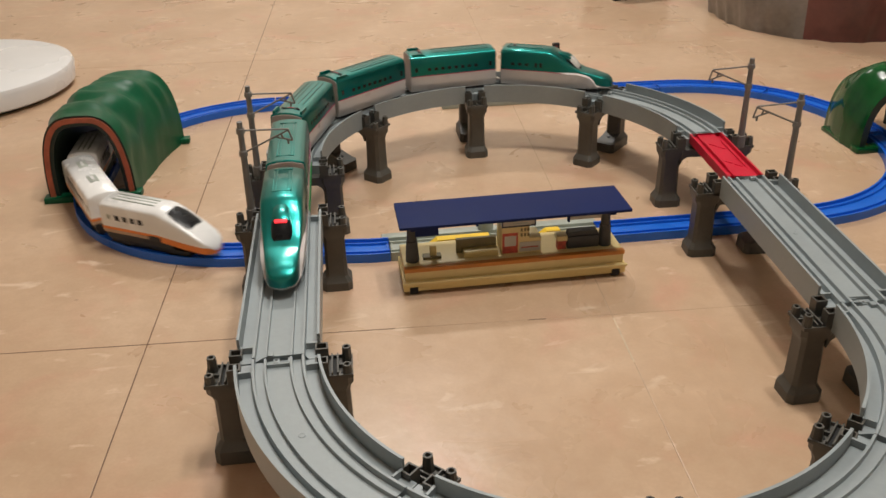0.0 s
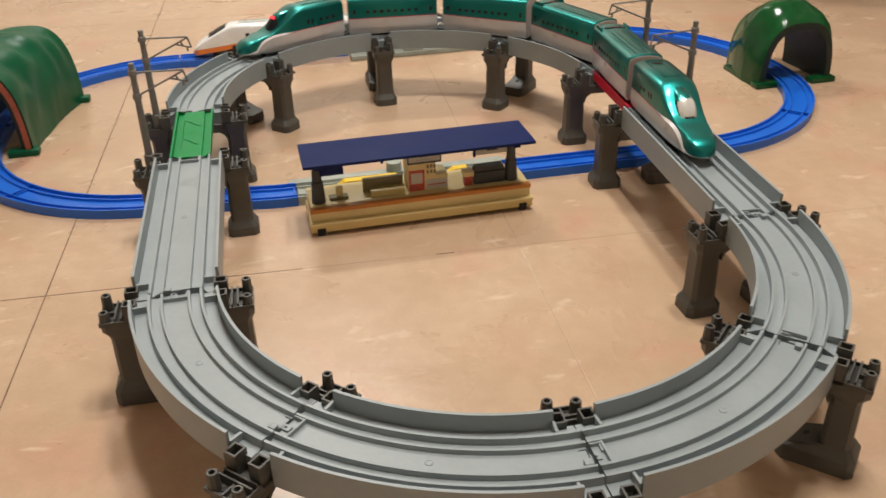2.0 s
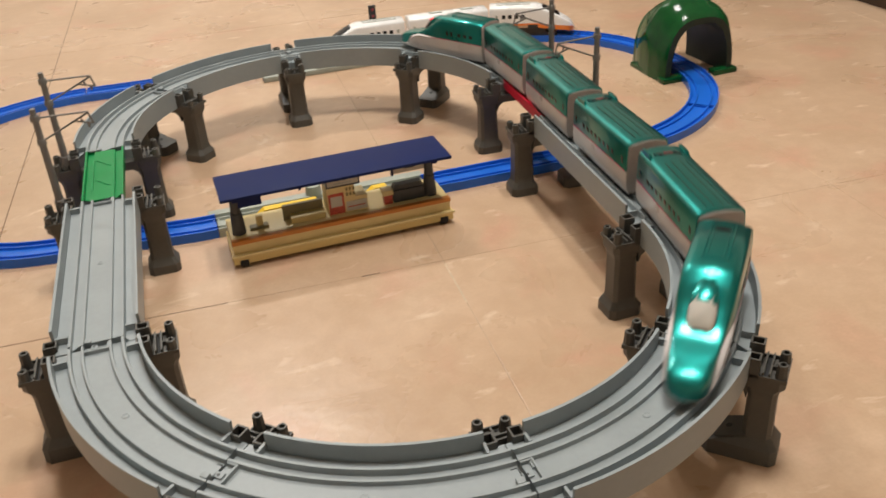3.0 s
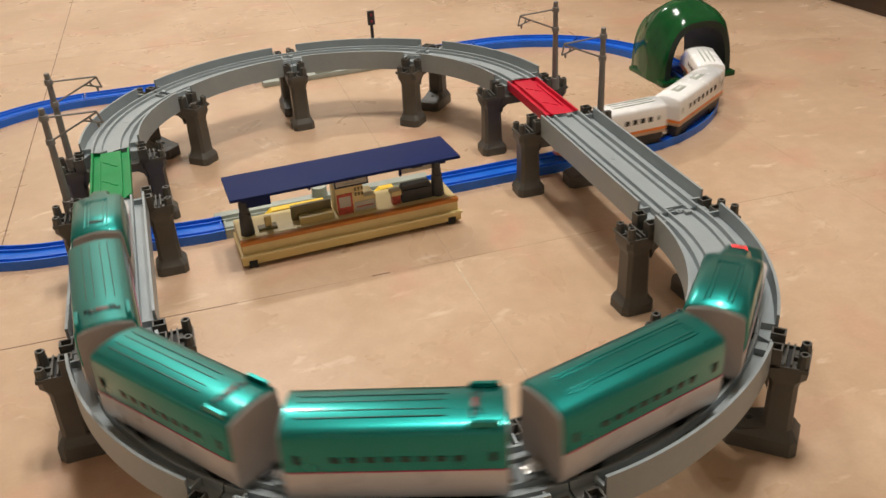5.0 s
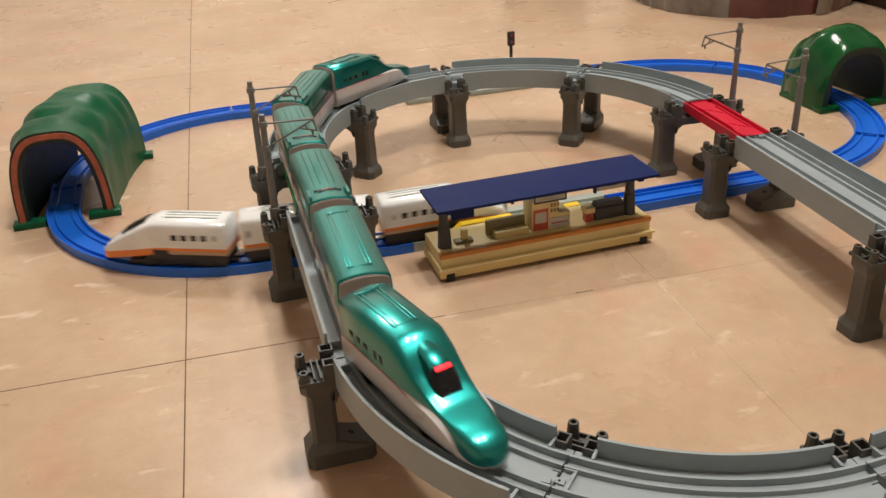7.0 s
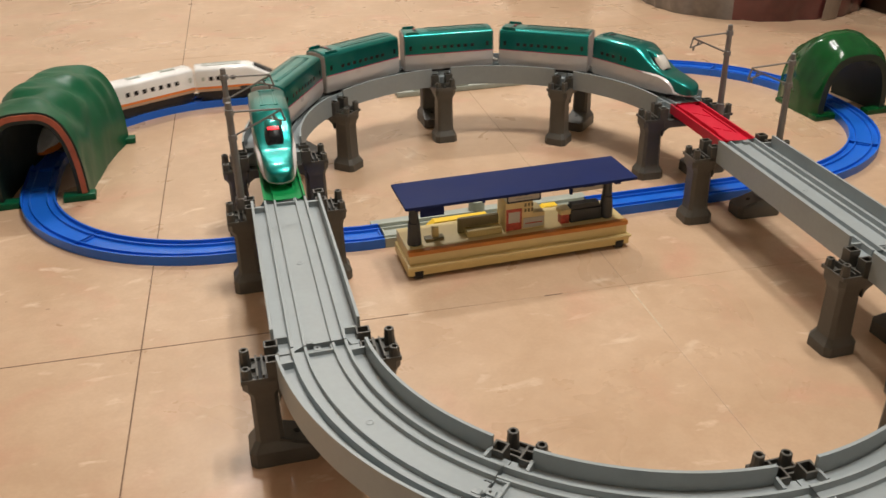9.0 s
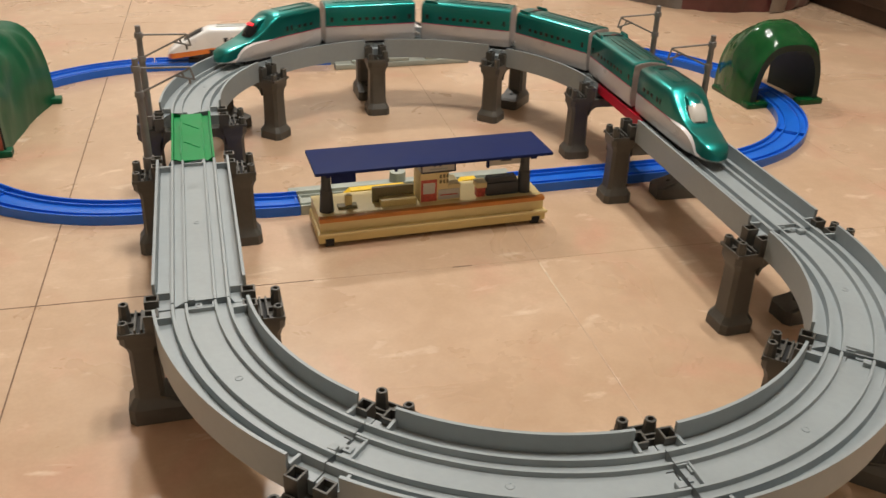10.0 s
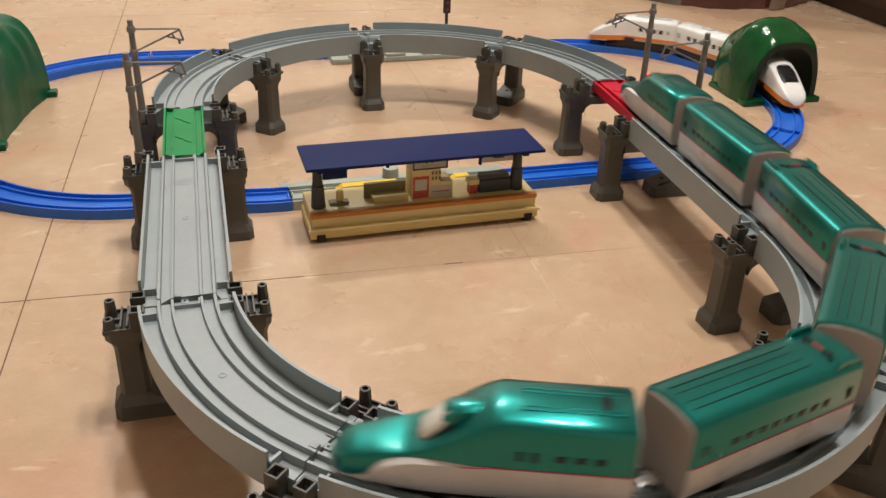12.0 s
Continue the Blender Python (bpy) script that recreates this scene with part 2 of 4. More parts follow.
class Way:
    """A closed way of straight lines and arcs; at(p) gives x, y and heading at p metres."""

    def __init__(self, legs):
        self.legs, self.starts, total = legs, [], 0.0
        for leg in legs:
            self.starts.append(total)
            total += self.length(leg)
        self.total = total

    @staticmethod
    def length(leg):
        if leg[0] == "line":
            return math.hypot(leg[3] - leg[1], leg[4] - leg[2])
        return leg[3] * abs(radians(leg[5] - leg[4]))

    def at(self, p):
        p %= self.total
        k = max(i for i, s in enumerate(self.starts) if s <= p + 1e-9)
        leg, d = self.legs[k], p - self.starts[k]
        if leg[0] == "line":
            f = d / self.length(leg)
            return leg[1] + f * (leg[3] - leg[1]), leg[2] + f * (leg[4] - leg[2]), math.atan2(leg[4] - leg[2], leg[3] - leg[1])
        sign = 1 if leg[5] > leg[4] else -1
        a = radians(leg[4]) + sign * d / leg[3]
        return leg[1] + leg[3] * math.cos(a), leg[2] + leg[3] * math.sin(a), a + sign * math.pi / 2

    def piece(self, p0, p1, step=0.008):
        n = max(1, int(math.ceil((p1 - p0) / step)))
        return [self.at(p0 + (p1 - p0) * k / n) for k in range(n + 1)]


# the two loops, both run clockwise seen from above
HIGH = Way([("line", -0.2218, -0.1755, -0.2143, 0.181),
            ("arc", 0.0149, 0.182, 0.2292, 180, 0),
            ("line", 0.2441, 0.182, 0.2212, -0.1765),
            ("arc", -0.0003, -0.1760, 0.2215, 0, -180)])
LOW = Way([("line", 0.3385, 0.112, -0.140, 0.117),
           ("line", -0.140, 0.117, -0.256, 0.1315),
           ("arc", -0.256, 0.345, 0.2135, 270, 180),
           ("line", -0.4695, 0.345, -0.4695, 0.404),
           ("arc", -0.256, 0.404, 0.2135, 180, 90),
           ("line", -0.256, 0.6175, 0.3385, 0.5815),
           ("arc", 0.3385, 0.368, 0.2135, 90, 0),
           ("line", 0.552, 0.368, 0.552, 0.3255),
           ("arc", 0.3385, 0.3255, 0.2135, 0, -90)])
DECK = 0.083
GREEN_LENGTH = 0.119


# ---- room ----
def room():
    bm = box(-2.6, 2.6, -2.4, 2.8, -0.05, -0.0003)
    tagged(part("floor", bm, M_JOINT, smooth=0), "dark bed under the floor tiles", "floor", kind="structure")
    fl = bpy.data.objects["floor"]
    turn = radians(-3.0)
    w, d, ox, oy, gap = 0.4235, 0.90, -0.351, -0.016, 0.0008
    tile = box(gap / 2, w - gap / 2, gap / 2, d - gap / 2, -0.004, 0.0, 0.0003)
    first = None
    for i in range(-6, 8):
        for k in range(-3, 4):
            m = pose(ox, oy, 0, 0, 0, math.degrees(turn)) @ pose(i * w, k * d, 0)
            c = m @ Vector((w / 2, d / 2, 0))
            if abs(c.x) > 2.32 or c.y > 2.22 or c.y < -1.85:
                continue
            if first is None:
                first = part("floor_tile", tile, M_FLOOR, fl, smooth=0, m=m)
            else:
                t = new("floor_tile", first.data)
                t.parent, t.matrix_basis = fl, m
    for n, dims in dict(wall_north=(-2.7, 2.7, 2.6, 2.7, 0, 2.4), wall_south=(-2.7, 2.7, -2.3, -2.2, 0, 2.4),
                        wall_west=(-2.6, -2.5, -2.2, 2.6, 0, 2.4), wall_east=(2.5, 2.6, -2.2, 2.6, 0, 2.4)).items():
        tagged(part(n, box(*dims), M_WALL, smooth=0), "plain cream painted room wall", "wall", kind="structure")
    tagged(part("ceiling", box(-2.7, 2.7, -2.3, 2.7, 2.4, 2.5), M_CEIL, smooth=0), "plain white painted ceiling", "ceiling", kind="structure")
    for place, bulbs, _ in FITTINGS:
        lamp = thing("ceiling_lamp", "white ceiling lamp with round glass shades", "lamp", pose(*place))
        part("ceiling_plate", tube(0.12, 0.16, 0.2, 32), M_DISC, lamp)
        part("stem", tube(0.012, -0.0, 0.16, 12), M_DISC, lamp)
        for x, y in bulbs:
            part("arm", rod((0, 0, 0.02), (x, y, -0.0), 0.008), M_DISC, lamp)
            part("shade", tube(0.085, -0.06, 0.0, 24, 0.04, at=(x, y)), M_LAMP, lamp)
    # grime left in the joints on one side
    grime = pose(ox, oy, 0, 0, 0, math.degrees(turn))
    part("joint_grime", box(-0.0005, 0.0005, -1.8, 1.9, -0.003, 0.00012), M_GRIME, fl, m=grime, smooth=0)
    part("joint_grime", box(-0.42, 0.222, -0.0004, 0.0004, -0.003, 0.00012), M_GRIME, fl, m=grime, smooth=0)
    part("pale_scratch", box(0.4229, 0.4243, -0.075, -0.006, -0.003, 0.00014), M_SCRATCH, fl, m=grime, smooth=0)
    part("joint_grime", box(0.345, 0.362, -0.0005, 0.0005, -0.003, 0.00012), M_GRIME, fl, m=grime, smooth=0)


# ---- elevated line ----
RAIL = [(-0.0275, 0.0690), (-0.0275, 0.0785), (-0.0190, 0.0785), (-0.0184, 0.0836), (-0.0166, 0.0836), (-0.0162, 0.0795), (-0.0102, 0.0795),
        (-0.0099, 0.0830), (-0.0083, 0.0830), (-0.0080, 0.0800), (0.0080, 0.0800), (0.0083, 0.0830), (0.0099, 0.0830), (0.0102, 0.0795),
        (0.0162, 0.0795), (0.0166, 0.0836), (0.0184, 0.0836), (0.0190, 0.0785), (0.0275, 0.0785), (0.0275, 0.0690)]
NARROW = [(-0.0180, 0.0735), (-0.0184, 0.0840), (-0.0166, 0.0840), (-0.0162, 0.0797), (-0.0102, 0.0797), (-0.0099, 0.0822), (0.0099, 0.0822),
          (0.0102, 0.0797), (0.0162, 0.0797), (0.0166, 0.0840), (0.0184, 0.0840), (0.0180, 0.0735)]


def deck_piece(name, p0, p1, label, curved):
    ob = thing(name, label, "toy track", group="elevated grey track pieces")
    p0, p1 = p0 + 0.0004, p1 - 0.0004
    part("rail_bed", sweep(RAIL, HIGH.piece(p0, p1)), M_GREY, ob)
    for side in (-1, 1):
        o, i = side * 0.0298, side * 0.0278
        prof = [(o, 0.0675), (o, 0.0905), (i, 0.0905), (i, 0.0675)]
        trim = 0.0135
        part("side_wall", sweep(prof, HIGH.piece(p0 + trim, p1 - trim)), M_GREY, ob)
        for e in (p0 + trim, p1 - trim):
            x, y, h = HIGH.at(e)
            cap = box(-0.0009, 0.0009, min(side * 0.0192, side * 0.0278), max(side * 0.0192, side * 0.0278), 0.0760, 0.0835)
            part("end_rib", cap, M_GREY, ob, m=pose(x, y, 0, 0, 0, math.degrees(h)))
    x, y, h = HIGH.at((p0 + p1) / 2)
    m = pose(x, y, 0, 0, 0, math.degrees(h))
    part("mould_mark", tube(0.0026, 0.0797, 0.0804, 20, hole=0.0018, depth=0.0002), M_GREY, ob, m=m)
    # one end carries a ridge across the middle channel, the other a hooked tongue
    x, y, h = HIGH.at(p1)
    m = pose(x, y, 0, 0, 0, math.degrees(h))
    part("socket_rim", box(-0.0082, -0.0070, -0.0081, 0.0081, 0.0798, 0.0829, 0.0002), M_GREY, ob, m=m)
    bm = box(-0.0070, -0.0004, -0.0081, -0.0071, 0.0798, 0.0824)
    box(-0.0070, -0.0058, -0.0071, -0.0018, 0.0798, 0.0816, bm=bm)
    part("socket_lip", bm, M_GREY, ob, m=m)
    x, y, h = HIGH.at(p0)
    m = pose(x, y, 0, 0, 0, math.degrees(h))
    part("tongue", box(0.0012, 0.0060, 0.0034, 0.0078, 0.0798, 0.0832, 0.0004), M_GREY, ob, m=m)
    part("tongue", box(-0.0052, 0.0010, -0.0010, 0.0036, 0.0801, 0.0812, 0.0003), M_GREY, ob, m=m)
    # hole and slots are not cut: black pieces on top give their shade
    part("peg_hole_shade", tube(0.0009, 0.0800, 0.0813, 10), M_HOLE, ob, m=m @ pose(-0.0020, 0.0014, 0))
    part("slot_shade", box(0.0004, 0.0011, -0.0060, 0.0026, 0.0796, 0.0802), M_HOLE, ob, m=m)
    part("slot_shade", box(0.0011, 0.0050, -0.0062, -0.0056, 0.0796, 0.0802), M_HOLE, ob, m=m)
    return ob


def short_piece(name, mat, p0, p1, label):
    ob = thing(name, label, "toy track")
    part("rail_bed", sweep(NARROW, HIGH.piece(p0 + 0.0004, p1 - 0.0004, 0.02)), mat, ob)
    x, y, h = HIGH.at((p0 + p1) / 2)
    m = pose(x, y, 0, 0, 0, math.degrees(h))
    for k, (u, v) in enumerate(((0.030, 0.004), (0.021, -0.003), (-0.018, 0.004), (-0.027, -0.003))):
        part("moulded_dash", box(-0.0045, 0.0045, -0.0009, 0.0009, 0.0815, 0.0829, 0.0003), mat, ob, m=m @ pose(u, v, 0, 0, 0, 40))
    for s in (-1, 1):
        part("inner_ridge", prism([(-0.040, 0.0815), (-0.034, 0.0838), (0.034, 0.0838), (0.040, 0.0815)], s * 0.0098 - 0.0008, s * 0.0098 + 0.0008), mat, ob, m=m)


def pier_thing():
    """A portal of two legs with flared feet, a beam under the track and trays of studs on its heads. x runs across the track, inwards of the loop."""
    ob = thing("track_pier", "dark grey plastic track pier with two legs and studded top", "pier", group="piers under the elevated track")
    for s in (-1, 1):
        cx = s * 0.0388
        # the outer leg's foot reaches in under the track
        reach = 0.0185 if s < 0 else 0.0
        thin = 0.90 if s < 0 else 1.0
        bm = bmesh.new()
        rings = []
        for w, d, z, e in ((0.0148, 0.0138, 0.0, 1.0), (0.0146, 0.0136, 0.0085 if s > 0 else 0.0115, 1.0), (0.0108, 0.0104, 0.0145 if s > 0 else 0.0175, 0.45 if s > 0 else 0.0),
                           (0.0104 * thin, 0.0100, 0.019, 0), (0.0099 * thin, 0.0096, 0.054, 0), (0.0108 * thin, 0.0106, 0.0580, 0), (0.0130, 0.0126, 0.0622, 0), (0.0134, 0.0130, 0.0690, 0)):
            c = min(w, d) * 0.30
            rings.append([bm.verts.new((cx + x + (reach * e if x > 0 else 0), y, z)) for x, y in ((w - c, -d), (w, -d + c), (w, d - c), (w - c, d), (-w + c, d), (-w, d - c), (-w, -d + c), (-w + c, -d))])
        for lo, hi in zip(rings, rings[1:]):
            for k in range(8):
                bm.faces.new((lo[k], lo[(k + 1) % 8], hi[(k + 1) % 8], hi[k]))
        bm.faces.new(rings[0][::-1])
        bm.faces.new(rings[-1])
        leg = part("leg", bm, M_PIER, ob, smooth=25)
        if s < 0:
            slope = part("foot_plate", prism([(cx + 0.006, 0.0112), (cx + 0.006, 0.0200), (cx + 0.0300, 0.0122), (cx + 0.0300, 0.0112)], -0.0105, 0.0105), M_PIER, leg, smooth=0)
            # a black disc on the slope paints the hole's shade
            part("peg_hole_shade", tube(0.0026, -0.0006, 0.0003, 12), M_HOLE, slope, m=pose(cx + 0.0180, 0, 0.0161, 0, 18.0, 0))
        # tray on the head: a rim, two slot walls, studs, and black discs for the holes' shade
        rim = bmesh.new()
        for a in ((-0.0134, 0.0134, -0.0130, -0.0120), (-0.0134, 0.0134, 0.0120, 0.0130)):
            box(cx + a[0], cx + a[1], a[2], a[3], 0.0688, 0.0716, bm=rim)
        u = cx + s * 0.0129
        box(u - 0.0005, u + 0.0005, -0.0120, 0.0120, 0.0688, 0.0716, bm=rim)
        part("head_rim", rim, M_PIER, ob, smooth=0)
        slot = bmesh.new()
        for u in (cx - s * 0.0014, cx + s * 0.0026):
            box(u - 0.0006, u + 0.0006, -0.0120, 0.0120, 0.0688, 0.0738, bm=slot)
        part("slot_wall", slot, M_PIER, ob, smooth=0)
        # slot floor in near-black, its shade put into the colour
        part("slot_floor", box(cx + s * 0.0006 - 0.0013, cx + s * 0.0006 + 0.0013, -0.0118, 0.0118, 0.0688, 0.0694), M_HOLE, ob, smooth=0)
        part("head_rib", box(min(cx + s * 0.0032, cx + s * 0.0128), max(cx + s * 0.0032, cx + s * 0.0128), -0.0006, 0.0006, 0.0688, 0.0722), M_PIER, ob, smooth=0)
        for y, top in ((-0.0088, 0.0782), (0.0088, 0.0812)):
            part("stud", tube(0.0040, 0.0688, top, 8, 0.0036, hole=0.0019), M_PIER, ob, m=pose(cx + s * 0.0094, y, 0, 0, 0, 22))
        part("peg_hole_shade", tube(0.0026, 0.0688, 0.0695, 6), M_HOLE, ob, m=pose(cx + s * 0.0072, 0.0042, 0))
        part("peg_hole_shade", tube(0.0013, 0.0688, 0.0695, 10), M_HOLE, ob, m=pose(cx + s * 0.0108, -0.0034, 0))
        part("peg_hole_shade", tube(0.0013, 0.0688, 0.0695, 10), M_HOLE, ob, m=pose(cx + s * 0.0058, -0.0060, 0))
        for y in (-0.0088, 0.0088):
            bm = bmesh.new()
            x0 = cx - s * 0.0082
            for a in ((-0.0046, 0.0046, -0.0042, -0.0030), (-0.0046, 0.0046, 0.0030, 0.0042), (-0.0046, -0.0034, -0.0030, 0.0030), (0.0034, 0.0046, -0.0030, 0.0030)):
                box(x0 + a[0], x0 + a[1], y + a[2], y + a[3], 0.0688, 0.0832, bm=bm)
            sock = part("socket", bm, M_PIER, ob, smooth=0)
            # socket floor darkened to look deep and shaded
            part("socket_floor", box(x0 - 0.0034, x0 + 0.0034, y - 0.0030, y + 0.0030, 0.0688, 0.0740), M_HOLE, sock, smooth=0)
    arch = [(-0.0295, 0.0688), (-0.0295, 0.050), (-0.0270, 0.0565), (-0.0220, 0.0600), (0.0220, 0.0600), (0.0270, 0.0565), (0.0295, 0.050), (0.0295, 0.0688)]
    part("beam", prism(arch, -0.0105, 0.0105), M_PIER, ob)
    return ob


def mast(x, y, s):
    ob = thing("catenary_mast", "grey plastic overhead line mast with a braced arm", "mast", pose(x, y, 0), group="overhead line masts")
    part("foot", tube(0.0052, 0.0705, 0.084, 12), M_MAST, ob)
    part("pole", tube(0.0036, 0.0805, 0.171, 14, 0.0029), M_MAST, ob)
    for z in (0.1625, 0.1405):
        part("clamp", tube(0.0041, z - 0.0025, z + 0.0025, 14), M_MAST, ob)
    part("arm", rod((0, 0, 0.1625), (s * 0.043, 0, 0.1610), 0.0009), M_MAST, ob)
    part("brace", rod((0, 0, 0.1405), (s * 0.043, 0, 0.1600), 0.0009), M_MAST, ob)
    bm = rod((s * 0.030, 0, 0.1545), (s * 0.046, 0, 0.1500), 0.0009)
    rod((s * 0.043, 0, 0.1610), (s * 0.046, 0, 0.1500), 0.0009, bm=bm)
    rod((s * 0.036, 0, 0.1570), (s * 0.038, 0, 0.1520), 0.0009, bm=bm)
    rod((s * 0.042, 0, 0.1510), (s * 0.042, 0, 0.1465), 0.0013, bm=bm)
    part("wire_holder", bm, M_MAST, ob)


def elevated():
    L1, L2, L3, L4 = (Way.length(g) for g in HIGH.legs)
    s1, s2, s3 = L1, L1 + L2, L1 + L2 + L3
    deck_piece("elevated_straight_track", 0, L1 - GREEN_LENGTH, "pale grey elevated straight toy track with low side walls", False)
    short_piece("green_track", M_GREEN, L1 - GREEN_LENGTH, L1, "bright green short toy track bridging two piers")
    for k in range(4):
        deck_piece("elevated_curved_track", s1 + L2 * k / 4, s1 + L2 * (k + 1) / 4, "pale grey elevated curved toy track with low side walls", True)
    short_piece("red_track", M_RED, s2, s2 + GREEN_LENGTH, "bright red short toy track bridging two piers")
    deck_piece("elevated_straight_track", s2 + GREEN_LENGTH, s3, "pale grey elevated straight toy track with low side walls", False)
    for k in range(4):
        deck_piece("elevated_curved_track", s3 + L4 * k / 4, s3 + L4 * (k + 1) / 4, "pale grey elevated curved toy track with low side walls", True)
    spots = [0, L1 - GREEN_LENGTH, L1, s1 + L2 / 4, s1 + L2 / 2, s1 + L2 * 3 / 4, s2, s2 + GREEN_LENGTH, s3, s3 + L4 / 4, s3 + L4 / 2, s3 + L4 * 3 / 4]
    proto = None
    for p in spots:
        x, y, h = HIGH.at(p)
        m = pose(x, y, 0, 0, 0, math.degrees(h) - 90)
        if proto is None:
            proto = pier_thing()
            proto.matrix_basis = m
        else:
            copy_thing(proto, m)
    for x, y, s in ((-0.2530, 0.181, 1), (-0.2540, 0.075, 1), (0.2800, 0.169, -1), (0.2740, 0.050, -1)):
        mast(x, y, s)


# ---- blue line on the floor ----
LOWRAIL = [(-0.0180, 0.0), (-0.0180, 0.0100), (-0.0162, 0.0100), (-0.0158, 0.0062), (-0.0102, 0.0062), (-0.0098, 0.0092), (-0.0082, 0.0092), (-0.0078, 0.0066),
           (0.0078, 0.0066), (0.0082, 0.0092), (0.0098, 0.0092), (0.0102, 0.0062), (0.0158, 0.0062), (0.0162, 0.0100), (0.0180, 0.0100), (0.0180, 0.0)]


def low_piece(p0, p1, name="blue_track", mat=None, label="bright blue plastic toy track lying on the floor"):
    ob = thing(name, label, "toy track", group="blue track pieces")
    mat = mat or M_BLUE
    part("rail_bed", sweep(LOWRAIL, LOW.piece(p0 + 0.0003, p1 - 0.0003)), mat, ob)
    for e, s in ((p0, 1), (p1, -1)):
        x, y, h = LOW.at(e + 0.0004 * s)
        m = pose(x, y, 0, 0, 0, math.degrees(h))
        part("socket_rim", box(min(0.0012 * s, 0.0026 * s), max(0.0012 * s, 0.0026 * s), -0.0070, 0.0070, 0.0064, 0.0088), mat, ob, m=m)
    return ob


def lower_line():
    starts = LOW.starts + [LOW.total]
    # front straight, with the stop rail beside the platform
    low_piece(0, 0.2350)
    low_piece(0.4600, starts[2])
    g = low_piece(0.2350, 0.4600, "station_track", M_LGREY, "light grey stop track with yellow levers beside the platform")
    for x0, x1 in ((-0.092, -0.016), (0.022, 0.058)):
        bm = prism([(x0, 0.0092), (x0, 0.0130), (x0 + 0.018, 0.0270), (x1 - 0.004, 0.0270), (x1, 0.0150), (x1, 0.0092)], 0.0860, 0.0950)
        part("yellow_lever", bm, M_YELLOW, g, "bright yellow ramped stop lever")
    part("knob", tube(0.0085, 0.009, 0.020, 20, at=(-0.015, 0.139)), M_LGREY, g)
    part("apron", box(-0.128, 0.108, 0.1350, 0.147, 0.0, 0.0085, 0.001), M_LGREY, g)
    for k in (2, 4, 6, 8):
        mid = (starts[k] + starts[k + 1]) / 2
        low_piece(starts[k], mid)
        low_piece(mid, starts[k + 1])
    low_piece(starts[3], starts[4])
    low_piece(starts[7], starts[8])
    b0 = starts[5]
    low_piece(b0, b0 + 0.2500)
    low_piece(b0 + 0.4530, starts[6])
    t = low_piece(b0 + 0.2500, b0 + 0.4530, "turnout_track", M_LGREY, "light grey signal track with raised plates")
    part("side_plate", box(-0.005, 0.197, 0.556, 0.5745, 0.0, 0.0075, 0.001), M_LGREY, t)
    for x, w in ((0.020, 0.022), (0.075, 0.030), (0.130, 0.018), (0.168, 0.026)):
        part("raised_plate", box(x, x + w, 0.558, 0.570, 0.0075, 0.0120, 0.001), M_LGREY, t)
    s = thing("toy_signal", "small black toy railway signal on a post", "signal", pose(0.184, 0.620, 0))
    part("foot", box(-0.010, 0.010, -0.008, 0.008, 0, 0.006, 0.001), M_BLACK, s)
    part("post", tube(0.0028, 0.006, 0.064, 10), M_BLACK, s)
    part("signal_head", box(-0.0055, 0.0055, -0.003, 0.003, 0.052, 0.074, 0.0012), M_BLACK, s)
    for z in (0.058, 0.068):
        part("lens", tube(0.0022, 0, 0.001, 12), M_REDP, s, m=pose(0, -0.003, z, 90))


